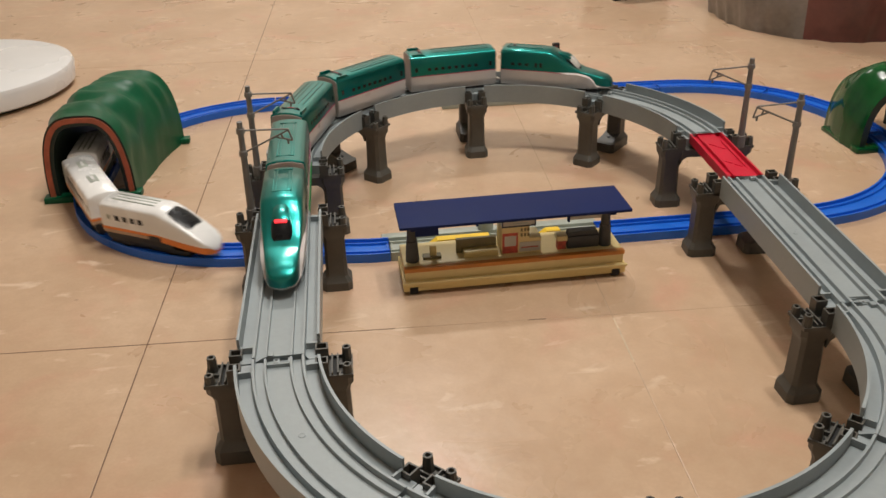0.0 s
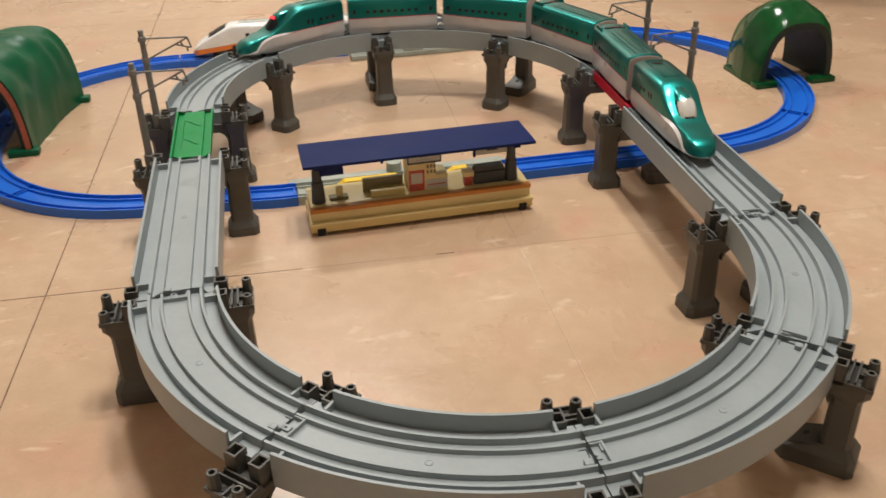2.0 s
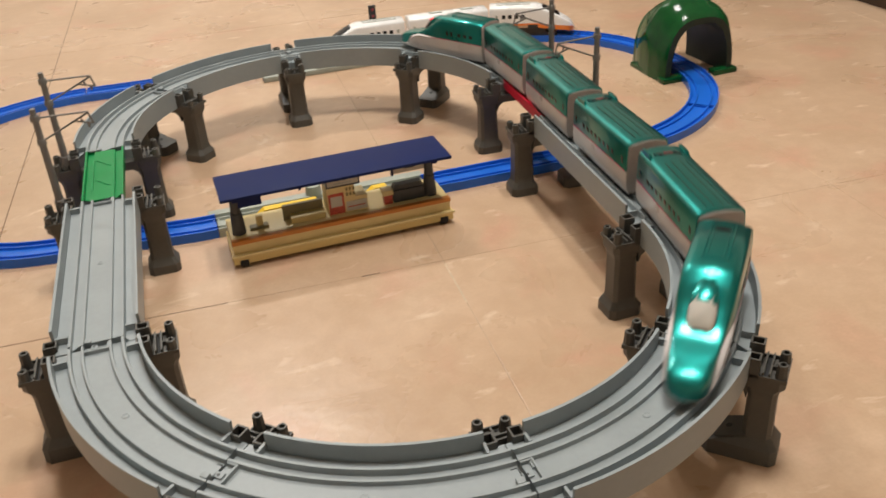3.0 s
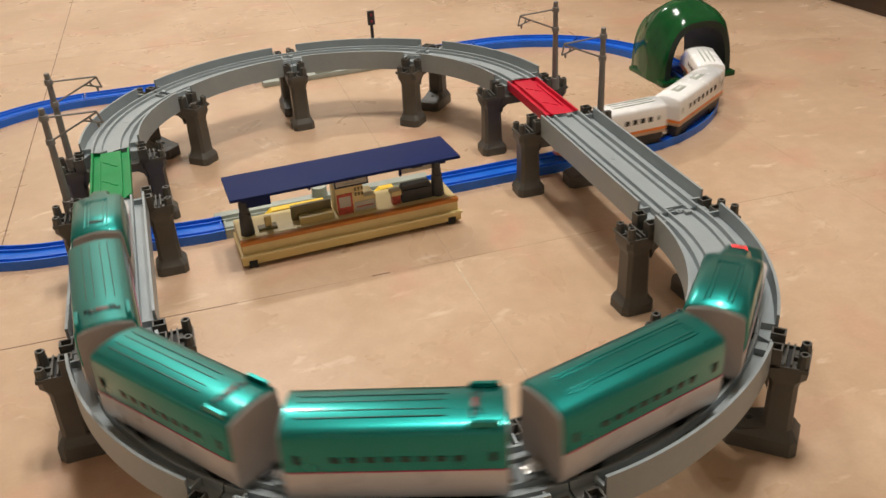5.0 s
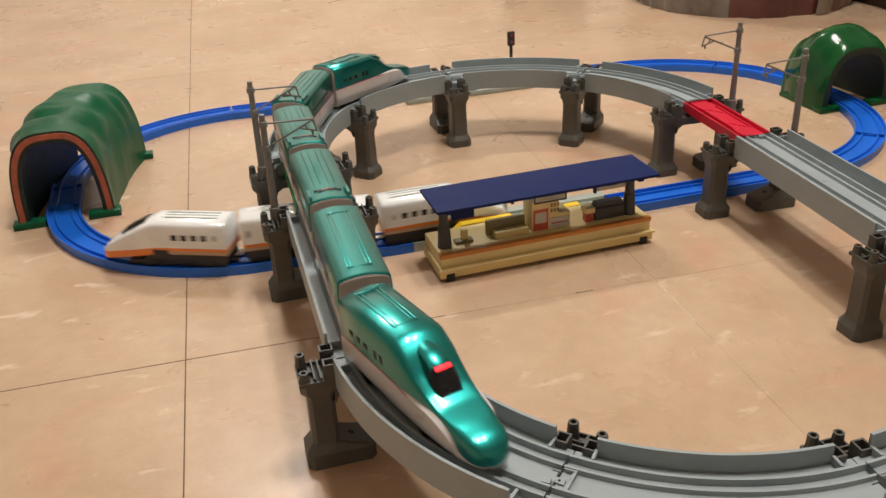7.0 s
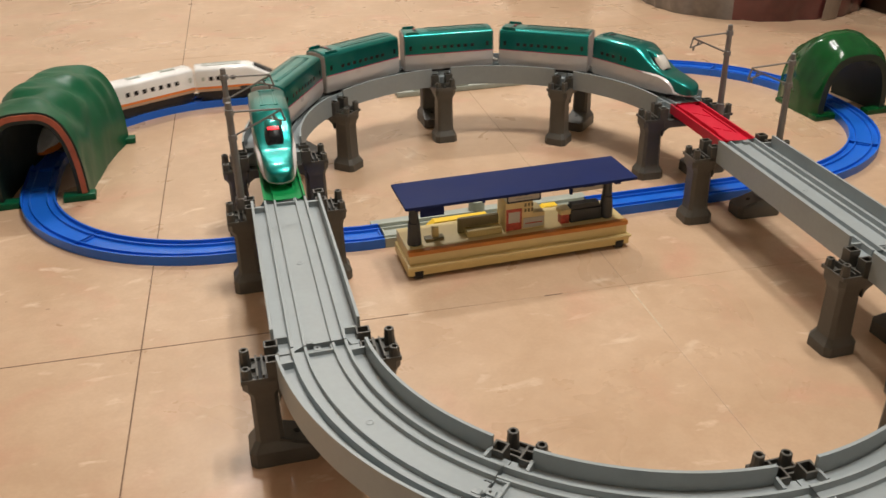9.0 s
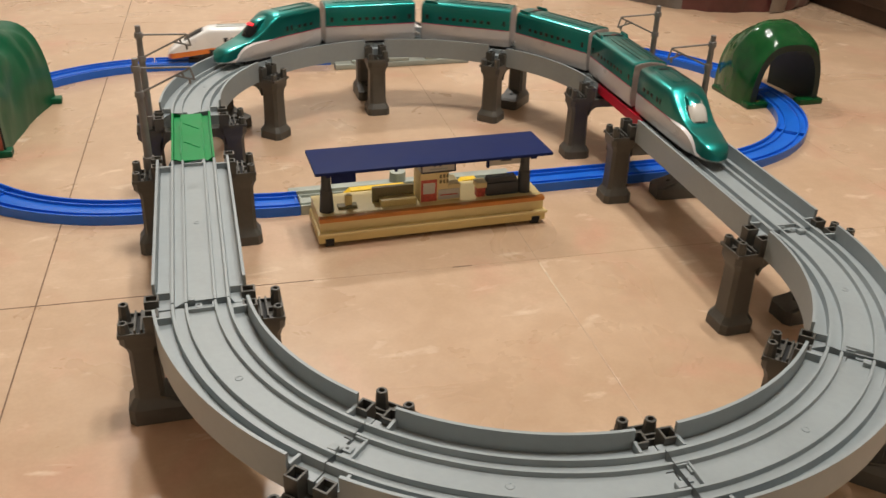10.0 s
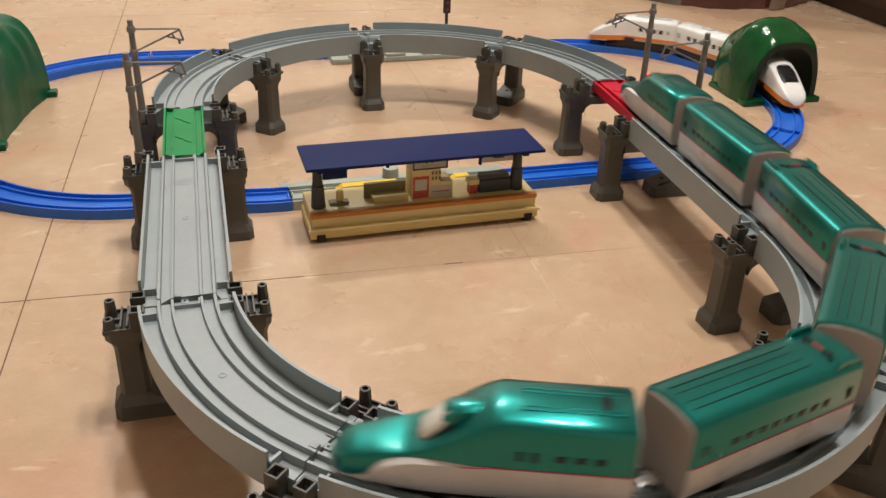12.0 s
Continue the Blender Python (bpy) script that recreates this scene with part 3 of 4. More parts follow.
# ---- station ----
def station():
    st = thing("toy_station", "cream toy station platform with a navy blue flat roof", "toy station", pose(-0.003, 0.0, 0, 0, 0, 0.4))
    x0, x1 = -0.112, 0.110
    plat = part("platform", box(x0 + 0.002, x1 - 0.002, 0.0320, 0.0845, 0.0125, 0.0270, 0.0008), M_CREAM2, st)
    part("plinth", box(x0, x1, 0.0292, 0.0845, 0.0035, 0.0140, 0.0008), M_CREAM, st)
    part("front_ledge", box(x0 - 0.001, x1 + 0.001, 0.0268, 0.0300, 0.0115, 0.0140, 0.0006), M_CREAM2, st)
    part("edge_stripe", box(x0 + 0.0015, x1 - 0.0015, 0.0310, 0.0370, 0.0232, 0.0274, 0.0005), M_OSTRIPE, st, "orange stripe along the platform edge")
    for x in (x0 + 0.006, x1 - 0.014):
        part("foot", box(x, x + 0.008, 0.0300, 0.040, 0.0, 0.0040), M_BLACK, st)
        # a black plate on the plinth front, coloured as a shaded recess
        part("foot_recess_shade", box(x, x + 0.008, 0.0285, 0.0293, 0.0036, 0.0080), M_HOLE, st)
        part("foot", box(x, x + 0.008, 0.074, 0.082, 0.0, 0.0046), M_BLACK, st)
    for x, lean in ((-0.1005, 0), (0.0930, 0)):
        p = part("pillar", tube(0.0068, 0.0268, 0.0490, 18, 0.0058), M_PILLAR, st, m=pose(x, 0.0495, 0))
        part("pillar_top", tube(0.0048, 0.0488, 0.0735, 18, 0.0042), M_PILLAR, p)
        part("bracket", box(x - 0.0030, x + 0.0030, 0.0280, 0.0720, 0.0690, 0.0735, 0.0005), M_NAVY, st)
    part("roof", box(-0.1140, 0.1095, 0.0225, 0.0790, 0.0735, 0.0765, 0.0006), M_NAVY, st, "navy blue flat roof")
    part("hanging_sign", box(-0.0985, -0.0765, 0.0300, 0.0330, 0.0620, 0.0735, 0.0004), M_NAVY, st)
    part("roof_hook", box(-0.0415, -0.0390, 0.0260, 0.0290, 0.0700, 0.0735), M_NAVY, st)
    sg = part("name_board", box(0.0560, 0.0890, 0.0500, 0.0520, 0.0560, 0.0660, 0.0003), M_SIGN, st, "white name board")
    part("board_frame", box(0.0545, 0.0565, 0.0490, 0.0530, 0.0545, 0.0735), M_NAVY, sg)
    part("ink_bar", box(0.0680, 0.0790, 0.0494, 0.0498, 0.0600, 0.0620), M_INK, sg)
    # stall in the middle
    k = part("stall", box(-0.0130, 0.0150, 0.0450, 0.0680, 0.0268, 0.0590, 0.0006), M_CREAM2, st, "cream kiosk with posters")
    part("stall_counter", box(0.0150, 0.0270, 0.0450, 0.0680, 0.0268, 0.0430, 0.0006), M_CREAM2, k)
    part("poster", box(-0.0120, 0.0035, 0.0444, 0.0449, 0.0280, 0.0500), M_POSTER, k, "red printed poster")
    part("poster_print", box(-0.0100, 0.0015, 0.0440, 0.0443, 0.0360, 0.0470), M_SIGN, k)
    part("price_panel", box(0.0050, 0.0260, 0.0444, 0.0449, 0.0290, 0.0390), M_SIGN, k)
    for i in range(2):
        for jx in range(3):
            part("price_bar", box(0.0060 + jx * 0.0034, 0.0080 + jx * 0.0034, 0.0444, 0.0448, 0.0455 + i * 0.0055, 0.0490 + i * 0.0055), M_OLIVE, k)
    part("price_bar", box(0.0070, 0.0240, 0.0440, 0.0443, 0.0330, 0.0340), M_POSTER, k)
    b = part("route_sign", box(-0.0140, 0.0190, 0.0380, 0.0560, 0.0600, 0.0735, 0.0004), M_SIGN, st, "white hanging sign with a dark border")
    for a in ((-0.0142, 0.0192, 0.0600, 0.0612), (-0.0142, 0.0192, 0.0722, 0.0734), (-0.0142, -0.0130, 0.0612, 0.0722), (0.0180, 0.0192, 0.0612, 0.0722)):
        part("border", box(a[0], a[1], 0.0372, 0.0379, a[2], a[3]), M_INK, b)
    for x in (-0.0020, 0.0035):
        part("ink_bar", box(x, x + 0.0018, 0.0374, 0.0379, 0.0660, 0.0718), M_INK, b)
    part("ink_bar", box(-0.0035, 0.0075, 0.0374, 0.0379, 0.0695, 0.0712), M_INK, b)
    part("ink_bar", box(-0.0060, 0.0110, 0.0374, 0.0379, 0.0632, 0.0640), M_LGREY, b)
    # benches and small fittings
    part("bench", box(-0.0560, -0.0160, 0.0560, 0.0600, 0.0268, 0.0420, 0.0005), M_OLIVE, st, "olive bench back")
    part("bench_seat", box(-0.0500, -0.0160, 0.0450, 0.0560, 0.0268, 0.0330, 0.0006), M_CREAM, st)
    d = part("drinks_cabinet", box(0.0540, 0.0860, 0.0450, 0.0560, 0.0268, 0.0395, 0.0006), M_PILLAR, st, "dark grey vending unit")
    part("cabinet_slope", prism([(0.0540, 0.0395), (0.0560, 0.0445), (0.0840, 0.0445), (0.0860, 0.0395)], 0.0470, 0.0555), M_PILLAR, d)
    part("red_bin", box(0.0440, 0.0525, 0.0450, 0.0530, 0.0268, 0.0365, 0.0006), M_POSTER, st)
    part("bin_lid", box(0.0430, 0.0535, 0.0440, 0.0560, 0.0365, 0.0420, 0.0006), M_CREAM2, st)
    part("tap_base", box(-0.0900, -0.0720, 0.0480, 0.0560, 0.0268, 0.0300, 0.0005), M_OLIVE, st)
    part("tap_post", box(-0.0830, -0.0765, 0.0500, 0.0550, 0.0295, 0.0400, 0.0008), M_CREAM, st)


# ---- tunnels ----
def tunnel(name, label, m, half, height, length, mat, brick, seed, bulge, skew=0.0, drop=0.0, lump=1.0):
    """A hill-shaped shell on a flanged foot, open at both ends along y."""
    ob = thing(name, label, "toy tunnel", m, group="toy tunnels")
    n, rows = 28, 26
    ex, ez = (0.62, 0.72) if brick else (0.68, 0.74)
    noise.seed_set(seed)
    bm = bmesh.new()
    loops = []
    for j in range(rows + 1):
        v = j / rows
        y = v * length
        ring = []
        for i in range(n + 1):
            a = math.pi * i / n
            c, s = math.cos(a), math.sin(a)
            grow = 1 + bulge * math.sin(math.pi * min(1, v * 1.1)) ** 0.7
            x = skew * v * v + half * (1 + (0.10 * v if brick else -0.07 * v * v)) * grow * math.copysign(abs(c) ** ex, c)
            z = (1 - drop * v ** 3) * height * (1 + (0.21 * math.sin(math.pi * min(1, v * 1.05)) ** 0.8 if drop else 0) + 0.35 * bulge * math.sin(math.pi * v)) * abs(s) ** ez
            edge = min(1, v * 9, (1 - v) * 9)
            bump_ = noise.fractal(Vector((x * 22, y * 34, z * 22)), 0.9, 2.0, 3) * 0.0050 * lump * edge * (0.35 + s)
            ring.append(bm.verts.new((x + c * bump_, y, z * 1.0 + s * bump_)))
        loops.append(ring)
    for a, b in zip(loops, loops[1:]):
        for i in range(n):
            bm.faces.new((a[i], a[i + 1], b[i + 1], b[i]))
    shell = part("hill_shell", bm, mat, ob, smooth=60)
    # inner wall, coloured near-black for the shade inside the green shell
    t = 0.0125 if brick else 0.0085
    ih, iz = half - t, height - t
    def arch(h_, z_, y):
        return [(h_ * math.copysign(abs(math.cos(math.pi * i / n)) ** ex, math.cos(math.pi * i / n)), y, z_ * abs(math.sin(math.pi * i / n)) ** ez) for i in range(n + 1)]
    bm = bmesh.new()
    loops = [[bm.verts.new((c[0] * (1 - 0.30 * f if brick else 1 - 0.09 * f * f) + skew * f * f, c[1], c[2] * (1 - drop * f ** 3))) for c in arch(ih, iz, f * length + (f - 0.5) * 0.001)] for f in (0, 0.25, 0.5, 0.75, 1)]
    for a, b in zip(loops, loops[1:]):
        for i in range(n):
            bm.faces.new((a[i], a[i + 1], b[i + 1], b[i]))
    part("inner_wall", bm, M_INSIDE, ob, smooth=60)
    for y, out in ((0.0, -1), (length, 1)):
        bm = bmesh.new()
        e = 1 if out > 0 else 0
        sx, sz = (1 + (0.10 if brick else -0.07) * e), 1 - drop * e
        k0 = [bm.verts.new((c[0] * sx + skew * e, c[1], c[2] * sz)) for c in arch(half, height, y)]
        k1 = [bm.verts.new((c[0] * (sx if not brick else 1 - 0.30 * e) + skew * e, c[1], c[2] * sz)) for c in arch(ih, iz, y)]
        for i in range(n):
            bm.faces.new((k0[i], k0[i + 1], k1[i + 1], k1[i]))
        # the front rim shares the near-black of the shaded inside
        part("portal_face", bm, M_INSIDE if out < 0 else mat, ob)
        if brick and out < 0:
            bm = bmesh.new()
            q = [[bm.verts.new(c) for c in arch(half - a, height - a, yy)] for a, yy in ((0.0022, -0.0004), (0.0022, -0.0022), (0.0080, -0.0022), (0.0080, -0.0004))]
            for a, b in zip(q, q[1:]):
                for i in range(n):
                    bm.faces.new((a[i], a[i + 1], b[i + 1], b[i]))
            part("portal_rim", bm, M_BRICK, ob, "terracotta painted arch rim")
    for s in (-1, 1):
        w = half * (1.0 + (0.10 if brick else -0.07))
        a, b = sorted((s * 0.0225, s * (half + 0.006)))
        part("front_foot", box(a, b, -0.006, 0.010, 0, 0.0075, 0.0015), mat, ob)
        if not brick:
            a, b = sorted((s * (half - 0.006), s * (half + 0.005)))
            part("side_foot", box(a, b, 0.010, length - 0.008, 0, 0.0060, 0.0012), mat, ob)
            continue
        a, b = sorted((s * (w - t) + skew, s * (w + 0.008) + skew))
        part("back_foot", box(a, b, length - 0.012, length + 0.003, 0, 0.0075, 0.0015), mat, ob)
    return ob


def tunnels():
    tunnel("toy_tunnel", "long dark green hill tunnel with a terracotta arch rim", pose(-0.464, 0.317, 0), 0.051, 0.106, 0.178, M_TUNNEL_DULL, True, 3, 0.03, 0.030, 0.0)
    tunnel("toy_tunnel", "short glossy dark green rounded hill tunnel", pose(0.557, 0.284, 0, 0, 0, 0), 0.0525, 0.083, 0.094, M_TUNNEL, False, 8, 0.13, 0.0, 0.05, 0.75)


# ---- trains ----
def profile(w, h, zs, z0):
    """Half outlines of a car: the side below the stripe and the roof above it."""
    low = [(w * 0.86, z0), (w * 0.97, z0 + (zs - z0) * 0.22), (w, z0 + (zs - z0) * 0.5), (w, zs)]
    d = h - zs
    top = [(w, zs), (w * 0.990, zs + d * 0.50), (w * 0.966, zs + d * 0.77), (w * 0.940, zs + d * 0.845), (w * 0.885, zs + d * 0.895), (w * 0.66, zs + d * 0.945), (w * 0.35, zs + d * 0.985), (0.0, h)]
    return low, top


def skin(sections, which, close=True):
    """sections: x, half width, roof, stripe, bottom. which: 0 lower sides, 1 roof."""
    bm = bmesh.new()
    loops = []
    for x, w, h, zs, z0 in sections:
        half = profile(w, h, zs, z0)[which]
        if which:
            ring = [(y, z) for y, z in half] + [(-y, z) for y, z in half[-2::-1]]
        else:
            ring = [(y, z) for y, z in half[::-1]] + [(-y, z) for y, z in half]
        loops.append([bm.verts.new((x, y, z)) for y, z in ring])
    for a, b in zip(loops, loops[1:]):
        for k in range(len(a) - 1):
            bm.faces.new((a[k], a[k + 1], b[k + 1], b[k]))
    for lp in (loops[0], loops[-1]):
        try:
            bm.faces.new(lp)
        except ValueError:
            pass
    return bm


def windows(car, xs, side_y, z0, z1, width, mat, name="window"):
    for s in (-1, 1):
        for x in xs:
            a, b = sorted((s * (side_y - 0.0008), s * (side_y + 0.00025)))
            part(name, box(x - width / 2, x + width / 2, a, b, z0, z1, 0.0002), mat, car)


def undercarriage(car, x0, x1, coupler_front, coupler_back, wide=0.0135):
    part("underframe", box(x0 + 0.004, x1 - 0.004, -wide, wide, 0.0022, 0.0085, 0.001), M_UNDER, car)
    for x in (x0 + 0.026, x1 - 0.026):
        for s in (-1, 1):
            part("wheel", tube(0.0062, -0.0016, 0.0016, 18), M_UNDER, car, m=pose(x, s * 0.0130, 0.0062, 90))
    if coupler_front:
        part("coupler", box(x1 - 0.004, x1 + 0.0115, -0.0030, 0.0030, 0.0068, 0.0095, 0.0008), M_SILVER, car)
        part("coupler_eye", tube(0.0048, 0.0085, 0.0112, 16, hole=0.002), M_SILVER, car, m=pose(x1 + 0.0035, 0, 0))
    if coupler_back:
        part("coupler", box(x0 - 0.0035, x0 + 0.004, -0.0042, 0.0042, 0.0040, 0.0066, 0.0006), M_UNDER, car)


W_CAR = 0.0190


def green_middle(label, hatch):
    """x forward, z up from the wheels' channel; the middle of the car at 0."""
    car = thing("bullet_train_car", label, "toy train", group="green train cars")
    L = 0.0565
    h, zs, z0 = 0.0545, 0.0275, 0.0070
    secs = [(-L, W_CAR * 0.97, h - 0.001, zs, z0), (-L + 0.001, W_CAR, h, zs, z0), (L - 0.001, W_CAR, h, zs, z0), (L, W_CAR * 0.97, h - 0.001, zs, z0)]
    part("roof_shell", skin(secs, 1), M_EGREEN, car, "metallic emerald green upper body")
    part("lower_body", skin(secs, 0), M_EWHITE, car, "pearl white lower body")
    for s in (-1, 1):
        a, b = sorted((s * (W_CAR - 0.0006), s * (W_CAR + 0.00018)))
        part("stripe", box(-L + 0.0012, L - 0.0012, a, b, zs - 0.0004, zs + 0.0004), M_PINK, car)
    for s in (-1, 1):
        sec = [(s * (L - 0.0004), W_CAR * 0.94, h - 0.0016, zs, z0), (s * (L + 0.0007), W_CAR * 0.93, h - 0.002, zs, z0)]
        bm = skin(sec, 1)
        join(bm, skin(sec, 0))
        part("end_panel", bm, M_END, car)
    windows(car, [-0.032 + 0.0088 * k for k in range(8)], W_CAR * 0.996, 0.0335, 0.0372, 0.0044, M_GLASS)
    windows(car, [-0.0490, 0.0490], W_CAR * 0.996, 0.0330, 0.0388, 0.0032, M_GLASS, "door_window")
    if not hatch:
        for y in (-0.0052, 0.0052, -0.0078, 0.0078):
            part("roof_rib", box(-0.044, 0.044, y - 0.0006, y + 0.0006, h - 0.0022, h + 0.00035 - abs(y) * 0.06, 0.0002), M_EGREEN, car)
        for x in (-0.044, 0.044):
            part("roof_rib", box(x - 0.0006, x + 0.0006, -0.0084, 0.0084, h - 0.0022, h + 0.0003, 0.0002), M_EGREEN, car)
    if hatch:
        for y in (-0.0085, -0.0034, 0.0034, 0.0085):
            # grooves are not cut; thin dark strips carry their shade
            part("groove_shade", box(-0.026, 0.050, y - 0.00035, y + 0.00035, h - 0.0030, h + 0.0002 - 0.035 * abs(y) - 2.6 * y * y), M_EDARK, car)
        # a low block, darkened in colour to pass for a shaded recess
        rim = part("pantograph_recess", box(-0.0432, -0.0388, -0.0044, 0.0044, h - 0.0010, h + 0.0003, 0.0003), M_EDARK, car)
        for y, w, u in ((-0.0072, 0.0036, -0.0426), (-0.0058, 0.0022, -0.0394), (0.0072, 0.0036, -0.0394), (0.0058, 0.0022, -0.0426)):
            part("pantograph_arm", box(u - 0.0009, u + 0.0009, y - w, y + w, h - 0.0020, h + 0.0004 - abs(y) * 0.05, 0.0002), M_GLASS, rim)
        part("red_bar", box(-0.0418, -0.0396, -0.0036, 0.0036, h + 0.0001, h + 0.0008, 0.0003), M_REDP, rim)
        for s in (-1, 1):
            bm = prism([(-0.0550, h - 0.008), (-0.0530, h + 0.0009), (-0.0390, h + 0.0009), (-0.0320, h - 0.008)], s * 0.0152 - 0.0011, s * 0.0152 + 0.0011)
            part("noise_cover", bm, M_EGREEN, car, "emerald green noise cover beside the pantograph")
    undercarriage(car, -L, L, True, True)
    return car


def green_end(label, tail):
    """The nose car; the nose points to +x, the coupling end lies at x = 0."""
    car = thing("bullet_train_car", label, "toy train", group="green train cars")
    h, zs, z0 = 0.0545, 0.0275, 0.0070
    secs = []
    n = 34
    x_body, x_tip = 0.065, 0.147
    secs += [(0.004, W_CAR * 0.97, h - 0.001, zs, z0), (0.005, W_CAR, h, zs, z0), (0.032, W_CAR, h, zs, z0), (x_body, W_CAR, h, zs, z0)]
    low_secs = list(secs)
    for k in range(1, n + 1):
        f = k / n
        x = x_body + (x_tip - x_body) * f
        roof = float(np.interp(f, (0, 0.06, 0.16, 0.29, 0.43, 0.55, 0.72, 0.9, 1.0), (h, h - 0.0015, h - 0.0062, h - 0.0145, h - 0.0220, h - 0.0260, h - 0.0282, h - 0.0312, h - 0.0335)))
        w = W_CAR * float(np.interp(f, (0, 0.2, 0.4, 0.6, 0.8, 0.88, 0.94, 0.98, 1), (1, 0.965, 0.86, 0.77, 0.71, 0.66, 0.54, 0.36, 0.12)))
        wl = W_CAR * float(np.interp(f, (0, 0.4, 0.65, 0.8, 0.88, 0.95, 1), (1, 0.985, 0.91, 0.76, 0.63, 0.42, 0.10)))
        s_ = float(np.interp(f, (0, 0.48, 0.58, 0.66, 0.72, 0.77, 1), (zs, 0.0264, 0.0246, 0.0220, 0.0180, 0.0118, 0.0100)))
        if f > 0.84:
            e = (f - 0.84) / 0.16
            roof = 0.0140 + (roof - 0.0140) * (0.15 + 0.85 * math.sqrt(max(0.0, 1 - e * e)))
        s_ = min(s_, roof - 0.003)
        secs.append((x, w, roof, s_, z0))
        low_secs.append((x, max(wl, w), roof, s_ - (0.0006 if f > 0.1 else 0), z0 + 0.0030 * f ** 3))
    part("roof_shell", skin(secs, 1), M_EGREEN, car, "metallic emerald green upper body with a long duck nose", smooth=60)
    bm = skin(low_secs, 0)
    shelf = []
    for (x, w, r, s_, z_), (x2, wl, r2, s2_, z2) in zip(secs, low_secs):
        shelf.append([bm.verts.new((x, wl, s2_)), bm.verts.new((x, w * 0.97, s_ + 0.0012)), bm.verts.new((x, -w * 0.97, s_ + 0.0012)), bm.verts.new((x, -wl, s2_))])
    for a, b in zip(shelf, shelf[1:]):
        bm.faces.new((a[0], a[1], b[1], b[0]))
        bm.faces.new((a[2], a[3], b[3], b[2]))
    part("lower_body", bm, M_EWHITE, car, "pearl white lower body", smooth=60)
    for s in (-1, 1):
        bm = bmesh.new()
        pts = [(x, w, zs_) for x, w, r, zs_, z in low_secs if x < 0.085]
        up = [bm.verts.new((x, s * (w + 0.0002), z_ + 0.0004)) for x, w, z_ in pts]
        dn = [bm.verts.new((x, s * (w + 0.0002), z_ - 0.0004)) for x, w, z_ in pts]
        for k in range(len(pts) - 1):
            bm.faces.new((up[k], up[k + 1], dn[k + 1], dn[k]))
        part("stripe", bm, M_PINK, car)
    sec = [(0.0032, W_CAR * 0.93, h - 0.002, zs, z0), (0.0044, W_CAR * 0.94, h - 0.0016, zs, z0)]
    bm = skin(sec, 1)
    join(bm, skin(sec, 0))
    part("end_panel", bm, M_END, car)
    windows(car, [0.020, 0.029, 0.038], W_CAR * 0.996, 0.0335, 0.0372, 0.0046, M_GLASS)
    windows(car, [0.050, 0.0565], W_CAR * 0.996, 0.0325, 0.0382, 0.0030, M_GLASS, "door_window")
    for y in (-0.0052, 0.0052, -0.0078, 0.0078):
        part("roof_rib", box(0.010, 0.056, y - 0.0006, y + 0.0006, h - 0.0022, h + 0.00035 - abs(y) * 0.06, 0.0002), M_EGREEN, car)
    for x in (0.010, 0.056):
        part("roof_rib", box(x - 0.0006, x + 0.0006, -0.0084, 0.0084, h - 0.0022, h + 0.0003, 0.0002), M_EGREEN, car)
    # cab: a hood that steps out of the sloping nose, with the lamp window at its front
    bm = bmesh.new()
    rows = []
    for x, w, z in ((0.0740, 0.0058, 0.0502), (0.0800, 0.0064, 0.0496), (0.0880, 0.0070, 0.0484), (0.0930, 0.0074, 0.0452)):
        rows.append([bm.verts.new((x, y, zz)) for y, zz in ((w * 1.25, z - 0.012), (w, z - 0.0015), (w * 0.55, z), (-w * 0.55, z), (-w, z - 0.0015), (-w * 1.25, z - 0.012))])
    for a, b in zip(rows, rows[1:]):
        for k in range(5):
            bm.faces.new((a[k], a[k + 1], b[k + 1], b[k]))
    bm.faces.new(rows[0])
    bm.faces.new(rows[-1])
    hood = part("cab_hood", bm, M_EGREEN, car, smooth=50)
    bm = bmesh.new()
    rows = []
    for x, w, z in ((0.0885, 0.0072, 0.0478), (0.0940, 0.0080, 0.0446), (0.0995, 0.0080, 0.0390), (0.1040, 0.0068, 0.0340)):
        rows.append([bm.verts.new((x, y, zz)) for y, zz in ((w * 1.1, z - 0.010), (w, z - 0.0030), (w * 0.6, z), (-w * 0.6, z), (-w, z - 0.0030), (-w * 1.1, z - 0.010))])
    for a, b in zip(rows, rows[1:]):
        for k in range(5):
            bm.faces.new((a[k], a[k + 1], b[k + 1], b[k]))
    bm.faces.new(rows[0])
    bm.faces.new(rows[-1])
    glass = part("cab_window", bm, M_GLASS if tail else M_CLEAR, car, "black cab window" if tail else "silvery clear cab window", smooth=50)
    if not tail:
        bm = bmesh.new()
        rows = []
        for x, w, z in ((0.0870, 0.0082, 0.0456), (0.0935, 0.0089, 0.0416), (0.1000, 0.0087, 0.0358), (0.1056, 0.0072, 0.0302)):
            rows.append([bm.verts.new((x, y, zz)) for y, zz in ((w * 1.1, z - 0.010), (w, z - 0.0030), (w * 0.6, z), (-w * 0.6, z), (-w, z - 0.0030), (-w * 1.1, z - 0.010))])
        for a, b in zip(rows, rows[1:]):
            for k in range(5):
                bm.faces.new((a[k], a[k + 1], b[k + 1], b[k]))
        bm.faces.new(rows[0])
        bm.faces.new(rows[-1])
        part("window_frame", bm, M_GLASS, glass, "black cab window frame", smooth=50)
    if tail:
        bm = box(-0.0012, 0.0012, -0.0052, 0.0052, -0.0006, 0.0008, 0.0004)
